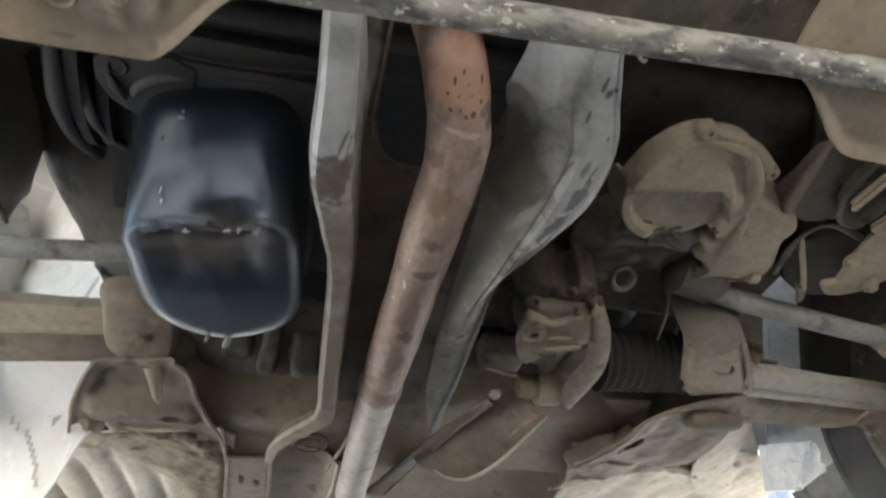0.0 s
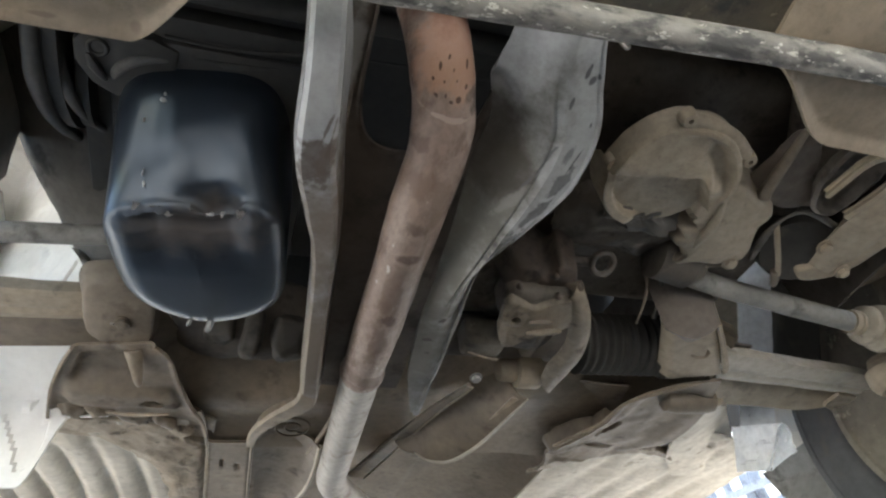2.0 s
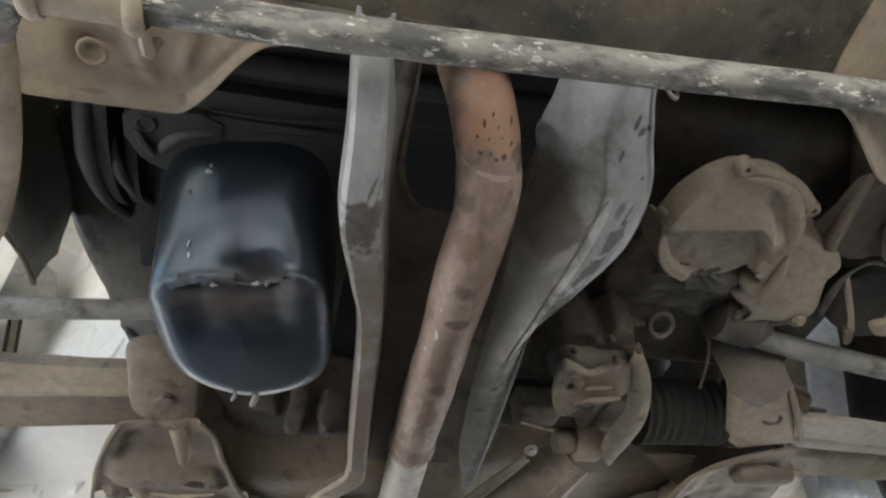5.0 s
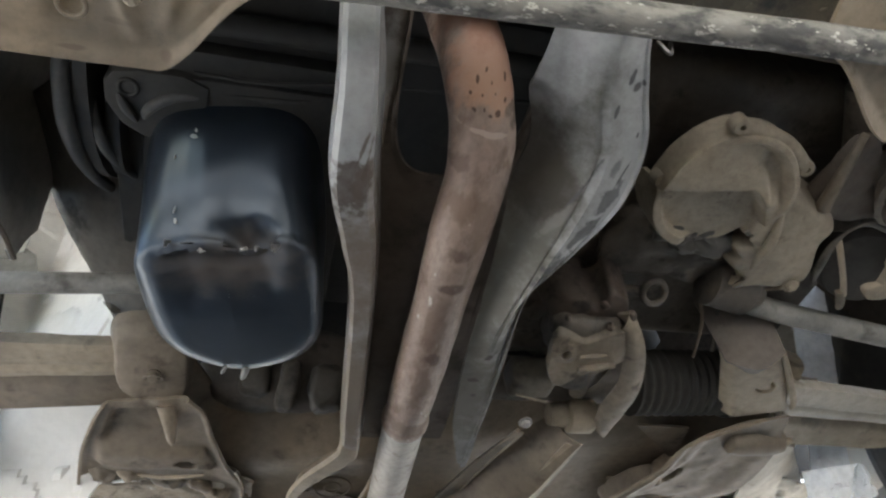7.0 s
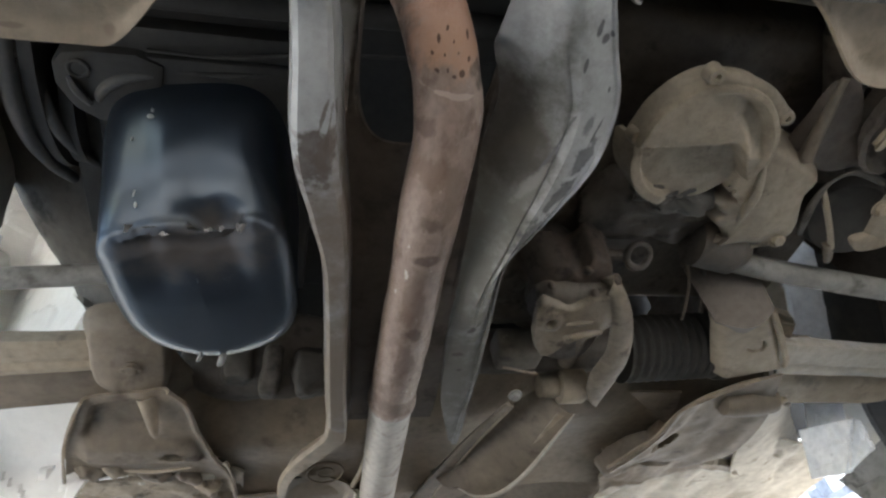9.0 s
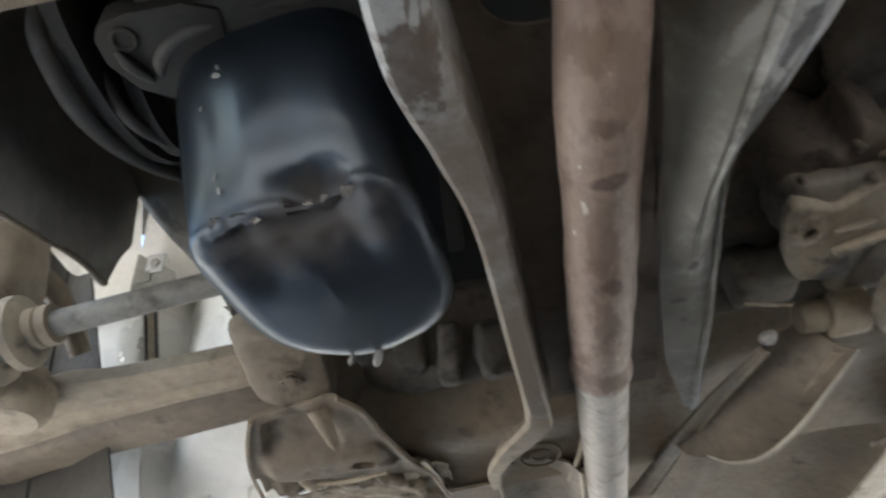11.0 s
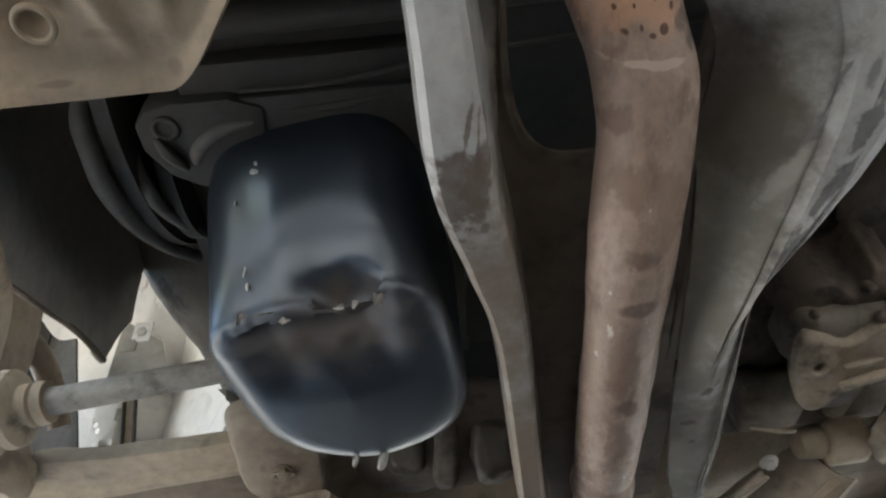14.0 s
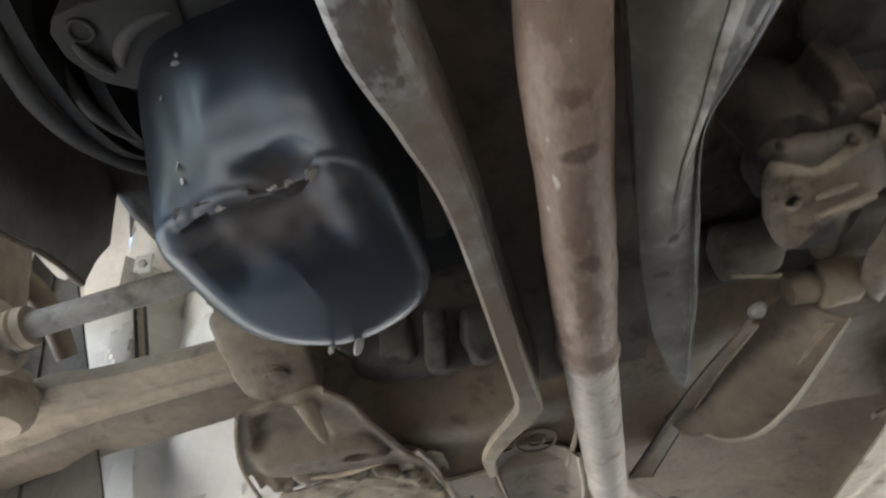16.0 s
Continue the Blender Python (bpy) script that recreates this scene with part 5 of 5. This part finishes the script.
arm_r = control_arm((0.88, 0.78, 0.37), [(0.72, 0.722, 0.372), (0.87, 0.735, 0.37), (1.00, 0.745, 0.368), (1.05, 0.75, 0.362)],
                    [(0.755, 0.793, 0.372), (0.89, 0.800, 0.37), (1.00, 0.805, 0.368), (1.05, 0.80, 0.362)], [(0.80, 0.872, 0.378), (0.90, 0.873, 0.375), (0.98, 0.866, 0.37), (1.05, 0.82, 0.362)], M_DUST_LIT, M_DUST)
for at, nm in (((-0.352, 0.765, 0.405), arm_l), ((1.02, 0.715, 0.350), arm_r)):
    part("ball_joint", lathe([(0.004, -0.022), (0.024, -0.021), (0.031, -0.014), (0.034, -0.006), (0.034, 0.014), (0.026, 0.02), (0.022, 0.034), (0.004, 0.036)], at, (0, 0, 1), 36), M_DUST, nm)
part("tip", ruled([(1.00, 0.80, 0.364), (1.06, 0.80, 0.362), (1.12, 0.79, 0.36), (1.20, 0.78, 0.36)], [(1.00, 0.835, 0.364), (1.08, 0.872, 0.362), (1.15, 0.902, 0.36), (1.22, 0.88, 0.36)], 24, 30, 0.006,
                  lambda u, v: 0.03 * smooth(1.0, 0.7, math.hypot((u - 0.72) / 0.10, (v - 0.80) / 0.06)) - 0.004 * smooth(0.85, 1, u), 0.002), M_DUST, arm_r, "rounded tip with a slot")
pivot_l = thing("arm_bracket", (-0.09, 0.80, 0.42), "dusty pressed bracket holding the control arm bolt", "bracket", "control arm brackets")
part("bracket", casting([(-0.142, 0.752), (-0.146, 0.790), (-0.143, 0.828), (-0.122, 0.846), (-0.098, 0.852), (-0.082, 0.872), (-0.072, 0.898), (-0.066, 0.868), (-0.056, 0.842), (-0.052, 0.80), (-0.062, 0.755), (-0.10, 0.742)], 0.408, 0.006, 0.020, 0.0022, 26, 0.012, (0.0, -0.30)), M_DUST_BROWN, pivot_l)
part("claw", tube([(-0.080, 0.846, 0.392), (-0.074, 0.866, 0.376), (-0.071, 0.884, 0.368), (-0.070, 0.892, 0.366)], lambda s: 0.012 * (1 - 0.8 * s), 16, 12, 0.15), M_DUST_TAN, pivot_l, "pale pointed claw")
part("boss", ring_mesh((-0.095, 0.806, 0.402), (0, -0.3, 1), 0.010, 0.002, 0.6), M_DUST_BROWN, pivot_l)
part("bolt", hexbolt((-0.095, 0.806, 0.406), (0, -0.3, -1), 0.006), M_DUST_BROWN, pivot_l)
part("brace", ruled([(-0.305, 0.66, 0.72), (-0.265, 0.715, 0.645), (-0.243, 0.745, 0.605), (-0.219, 0.78, 0.578), (-0.205, 0.803, 0.565), (-0.182, 0.815, 0.530), (-0.152, 0.800, 0.476), (-0.142, 0.775, 0.446)],
                    [(-0.19, 0.53, 0.68), (-0.15, 0.60, 0.615), (-0.13, 0.655, 0.580), (-0.115, 0.70, 0.555), (-0.10, 0.74, 0.535), (-0.09, 0.765, 0.505), (-0.08, 0.770, 0.478), (-0.065, 0.760, 0.460)], 20, 60, 0.012,
                    lambda u, v: -0.016 * math.sin(math.pi * u) ** 0.8 + 0.006 * smooth(0.12, 0.0, u), 0.005), M_BRACE, pivot_l, "dark brown curved brace")
pivot_r = thing("arm_bracket", (0.67, 0.72, 0.38), "dusty pressed box bracket holding the control arm", "bracket", "control arm brackets")


def box_fn(u, v):
    a = Vector((0.600, 0.682, 0.378)).lerp(Vector((0.655, 0.795, 0.368)), v)
    b = Vector((0.672, 0.655, 0.374)).lerp(Vector((0.762, 0.770, 0.370)), v)
    q = a.lerp(b, u)
    cres = math.hypot((u - 0.60) / 1.0, (v - 0.50) * 1.3)
    q.z += 0.016 * smooth(0.03, 0.0, abs(cres - 0.13)) * smooth(0.45, 0.62, v + 0.3 * (u - 0.6))
    q.z += 0.02 * smooth(0.78, 1.05, u) ** 2 + 0.02 * smooth(0.22, -0.05, u) ** 2 + 0.016 * smooth(0.2, -0.05, v) ** 2
    return q


part("box", sheet(box_fn, 48, 48, 0.05), M_DUST, pivot_r)
# Upright is browner and darker than the box, its shadow included in the colour.
part("upright", ruled([(0.575, 0.66, 0.46), (0.600, 0.682, 0.38)], [(0.65, 0.62, 0.47), (0.672, 0.655, 0.378)], 10, 16, 0.03, lambda u, v: -0.020 * math.sin(math.pi * u)), M_WEB, pivot_r, "brown upright darkened for its shadow")
part("end_ring", tube([(0.672, 0.660, 0.380), (0.705, 0.70, 0.374), (0.748, 0.755, 0.372), (0.758, 0.775, 0.376)], 0.0045, 20, 10, 0.1), M_DUST, pivot_r)

for pts, r in (([(-0.02, 0.684, 0.452), (-0.118, 0.685, 0.441), (-0.272, 0.679, 0.42)], 0.0118), ([(0.56, 0.60, 0.44), (0.635, 0.62, 0.42), (0.895, 0.641, 0.393)], 0.0145)):
    sh = thing("drive_shaft", pts[1], "dusty steel drive shaft with a rubber boot", "drive shaft", "drive shafts")
    part("shaft", tube(pts, r, 24, 20, 0.02), M_SHAFT, sh)
    s = 1 if pts[-1][0] > 0 else -1
    k = 0.86 if s > 0 else 1.0
    boot = part("cv_boot", lathe([(r0 * k, h0) for r0, h0 in ((0.012, 0.010), (0.019, 0.012), (0.019, 0.017), (0.028, 0.019), (0.033, 0.022), (0.034, 0.030), (0.026, 0.036), (0.024, 0.042), (0.034, 0.046), (0.040, 0.050), (0.041, 0.060), (0.034, 0.066), (0.036, 0.10), (0.01, 0.105))], pts[-1], (s, 0.05, -0.08), 32), M_BOOT, sh, "dust covered rubber boot")
    part("clamp", lathe([(0.012, -0.004), (0.018, -0.004), (0.019, 0.004), (0.016, 0.006), (0.019, 0.008), (0.019, 0.012), (0.012, 0.013)], pts[-1], (s, 0.05, -0.08), 28), M_DUST, boot)


def wheel(x_in, side):
    c = Vector((x_in + side * 0.0975, 0.613, 0.346))
    w = thing("wheel", (c.x, c.y, 0), "black rubber tyre on a dusty steel wheel", "wheel")
    k = 0.346 / 0.300
    part("tyre", lathe([(r * k, h) for r, h in ((0.205, -0.085), (0.213, -0.094), (0.222, -0.0965), (0.226, -0.095), (0.25, -0.0985), (0.27, -0.0965), (0.272, -0.098), (0.285, -0.092), (0.297, -0.075), (0.300, -0.03), (0.300, 0.03), (0.297, 0.075), (0.285, 0.092), (0.25, 0.0975), (0.215, 0.095), (0.205, 0.085))], c, (side, 0, 0), 96), M_TYRE, w)
    rim = part("rim", lathe([(r * k, h) for r, h in ((0.207, -0.090), (0.207, -0.099), (0.198, -0.100), (0.195, -0.088), (0.188, -0.082), (0.183, -0.078), (0.176, -0.060), (0.174, -0.045), (0.160, -0.035), (0.156, 0.03), (0.06, 0.05), (0.05, 0.06), (0.01, 0.06))], c, (side, 0, 0), 72), M_RIM, w)
    # hub and brake disc are coloured dark for the shade inside the rim
    part("hub", lathe([(0.01, -0.06), (0.05, -0.06), (0.06, -0.02), (0.065, 0.03), (0.01, 0.05)], c, (side, 0, 0), 32), M_RUBBER, w)
    part("brake_disc", lathe([(0.03, -0.035), (0.12, -0.030), (0.12, -0.012), (0.03, -0.01)], c, (side, 0, 0), 48), M_CAST_DARK, w)
    return w


wheel(1.03, 1)

knuckle = thing("steering_knuckle", (-0.41, 0.77, 0.55), "brown dusty cast steering knuckle above the control arm", "knuckle")
part("casting", lump((-0.435, 0.775, 0.55), (0.045, 0.045, 0.13), 3.0, 0.15, 22, (8, 4, 0), 24), M_DUST_BROWN, knuckle)
part("arm", tube([(-0.425, 0.78, 0.62), (-0.40, 0.83, 0.60), (-0.385, 0.885, 0.545)], lambda s: 0.017 - 0.004 * s, 20, 14, 0.1), M_DUST_BROWN, knuckle)
part("boss", lathe([(0.004, -0.02), (0.02, -0.019), (0.024, -0.005), (0.024, 0.02), (0.004, 0.024)], (-0.40, 0.745, 0.50), (1, -0.3, -0.2), 24), M_DUST_BROWN, knuckle)

# slotted brace
brace = thing("slotted_brace", (0.72, 0.45, 0.38), "dusty pressed steel brace with a long slot", "brace")
SLOT_O = [(0.648, 0.416, 0.387), (0.649, 0.385, 0.385), (0.652, 0.358, 0.383), (0.662, 0.343, 0.381), (0.677, 0.339, 0.380), (0.693, 0.346, 0.379), (0.706, 0.362, 0.379), (0.711, 0.385, 0.380), (0.710, 0.412, 0.382), (0.706, 0.442, 0.386)]
SLOT_I = [(0.657, 0.414, 0.388), (0.658, 0.387, 0.386), (0.660, 0.364, 0.384), (0.667, 0.352, 0.382), (0.677, 0.348, 0.381), (0.688, 0.353, 0.380), (0.697, 0.366, 0.380), (0.701, 0.385, 0.381), (0.700, 0.410, 0.383), (0.696, 0.440, 0.387)]
part("slot_rim", ruled(SLOT_O, SLOT_I, 6, 60, 0.012, lips(0.002, 0.3)), M_DUST, brace)
# Dark sheet behind the slot stands for the shade inside it.
part("slot_shade", casting([(0.651, 0.415), (0.652, 0.362), (0.664, 0.346), (0.690, 0.348), (0.706, 0.366), (0.708, 0.40), (0.702, 0.45), (0.675, 0.45)], 0.412, -0.012, -0.01, 0.002), M_CAST_DARK, brace, "dark sheet standing for shade in the slot")
part("arm", ruled([(0.800, 0.320, 0.365), (0.745, 0.352, 0.370), (0.708, 0.398, 0.378), (0.708, 0.443, 0.384), (0.720, 0.495, 0.390), (0.735, 0.545, 0.396)], [(0.880, 0.345, 0.372), (0.832, 0.385, 0.374), (0.800, 0.430, 0.378), (0.800, 0.475, 0.384), (0.797, 0.520, 0.390), (0.780, 0.552, 0.396)], 20, 60, 0.012,
                  lambda u, v: 0.006 * smooth(0.88, 1.0, u) + 0.004 * smooth(0.10, 0.0, u) - 0.004 * math.sin(math.pi * u) + 0.003 * smooth(0.05, 0.02, abs(u - 0.72)), 0.002), M_DUST, brace)
part("arm_tip", casting([(0.718, 0.548), (0.738, 0.534), (0.775, 0.534), (0.790, 0.544), (0.764, 0.562), (0.735, 0.566)], 0.395, 0.005, 0.012, 0.001), M_DUST, brace)
for at in ((0.768, 0.434, 0.372), (0.770, 0.527, 0.384), (0.708, 0.488, 0.384)):
    part("bolt", hexbolt(at, (0, -0.2, -1), 0.007), M_DUST, brace)
part("drop_rod", tube([(0.652, 0.490, 0.412), (0.660, 0.505, 0.402), (0.690, 0.542, 0.400), (0.708, 0.566, 0.400)], 0.0036, 16, 10, 0.1), M_DUST, brace)
part("rod_foot", tube([(0.700, 0.560, 0.402), (0.716, 0.582, 0.402), (0.722, 0.592, 0.404)], lambda s: 0.006 - 0.002 * s, 10, 12, 0.15), M_DUST_BROWN, brace)
part("damper_drum", lathe([(0.01, -0.04), (0.045, -0.04), (0.05, -0.02), (0.05, 0.04), (0.01, 0.045)], (0.722, 0.535, 0.445), (0.3, 0.2, 1), 32), M_RUBBER, brace)
# pale painted inner wing strip behind the arm
strip = thing("wing_strip", (0.93, 0.90, 0.31), "white painted inner wing strip with dirt, tinted by skylight", "body panel")


def strip_fn(u, v):
    a = Vector((0.93, 0.80, 0.70)).lerp(Vector((0.94, 0.987, 0.384)), v)
    b = Vector((1.0, 0.769, 0.709)).lerp(Vector((1.0, 0.955, 0.375)), v)
    q = a.lerp(b, u)
    q.x += 0.010 * smooth(0.30, 0.22, u) + 0.003 * noise.noise(q * 40) + 0.02 * (smooth(0.045, 0.02, abs(u - 0.30)) * smooth(0.05, 0.035, abs(v - 0.88))) + 0.02 * (smooth(0.045, 0.02, abs(u - 0.40)) * smooth(0.03, 0.015, abs(v - 0.10)))
    return q


part("strip", sheet(strip_fn, 40, 60, 0.003), M_BLUEWHITE, strip)
part("return", sheet(lambda u, v: (0.943 - 0.04 * u, 0.80 + 0.15 * v + (0.16 - 0.10 * v) * u, 0.70 - 0.26 * v), 8, 20, 0.003), M_FLOOR, strip, "pale dusty return flange")


def quad(a, b, c, d, bulge=0.0):
    """A sheet between four corners, a to b above and d to c below."""
    a, b, c, d = Vector(a), Vector(b), Vector(c), Vector(d)
    return lambda u, v: a.lerp(b, u).lerp(d.lerp(c, u), v) + Vector((bulge * math.sin(math.pi * u) * math.sin(math.pi * v) + 0.002 * noise.noise(Vector((u * 4, v * 4, bulge * 90))), 0, 0))


part("foot", sheet(quad((0.935, 0.988, 0.394), (0.95, 0.890, 0.356), (0.945, 0.950, 0.296), (0.935, 1.016, 0.320), 0.006), 16, 14, 0.004), M_BLUEWHITE, strip, "wider white foot tinted by skylight")
part("foot_wing", sheet(quad((0.957, 0.898, 0.360), (0.960, 0.890, 0.352), (0.962, 0.897, 0.308), (0.955, 0.956, 0.300), 0.004), 12, 12, 0.003), M_BLUEWHITE, strip, "pale folded corner of the foot")
flap = thing("mud_flap", (1.07, 1.0, 0.26), "grey rubber mud flap behind the wheel", "mud flap")
part("flap", sheet(quad((1.07, 1.096, 0.352), (1.075, 0.94, 0.366), (1.07, 0.91, 0.235), (1.07, 1.062, 0.284), 0.012), 16, 12, 0.004), M_TUNNEL, flap)
part("sill_end", sheet(quad((1.08, 1.085, 0.50), (1.08, 0.90, 0.50), (1.085, 0.92, 0.35), (1.085, 1.112, 0.366), 0.004), 12, 10, 0.004), M_WHITE, shell, "white painted end of the sill")
part("arch_liner", sheet(lambda u, v: (1.012, 0.962 - 0.136 * v - 0.145 * (1 - u), 0.43 + 0.24 * v), 12, 12, 0.003), M_RUBBER, wing_r)
hub_r = thing("steering_knuckle", (1.03, 0.62, 0.45), "brown dusty cast steering knuckle beside the wheel", "knuckle")
part("casting", lump((1.035, 0.615, 0.47), (0.035, 0.050, 0.10), 3.0, 0.2, 22, (0, 6, 0), 24), M_DUST_BROWN, hub_r)
part("backing_plate", lathe([(0.02, -0.006), (0.15, -0.006), (0.185, -0.010), (0.205, -0.004), (0.205, 0.004), (0.02, 0.004)], (1.045, 0.613, 0.346), (1, 0, 0), 64), M_RIM, hub_r, "brown dusty brake backing plate")
part("steering_arm", ruled([(0.945, 0.690, 0.490), (0.965, 0.660, 0.487), (0.985, 0.615, 0.486), (1.02, 0.57, 0.49)], [(0.965, 0.705, 0.490), (0.985, 0.675, 0.485), (1.01, 0.635, 0.484), (1.04, 0.60, 0.49)], 10, 30, 0.012, lambda u, v: -0.006 * math.sin(math.pi * u), 0.002), M_DUST, hub_r, "dusty curved steering arm")

# leaning slats outside
slats = thing("slatted_panel", (1.75, 1.95, 0.0), "weathered slatted panel with a blue shade tint, standing on the ground", "slatted panel")
rnd = random.Random(4)
for i in range(9):
    a = -0.9 + 0.2 * i
    foot = Vector((1.78, 1.98 - 0.05 * i + 0.2, 0.0))
    top = Vector((1.72, 1.98 - 0.30 * math.sin(a) + 0.05 * rnd.uniform(-1, 1), 0.58 + 0.12 * math.cos(a) + 0.03 * rnd.uniform(-1, 1)))
    w = Vector((0, 0.022, 0.006))
    part("slat", ruled([foot - w, top - w], [foot + w, top + w], 2, 8, 0.006), M_SLAT, slats)
for i in range(4):
    z = 0.42 + 0.065 * i
    part("crosspiece", ruled([(1.715, 1.66, z - 0.03), (1.715, 1.98, z)], [(1.715, 1.66, z - 0.005), (1.715, 1.98, z + 0.022)], 2, 4, 0.008), M_SLAT, slats)
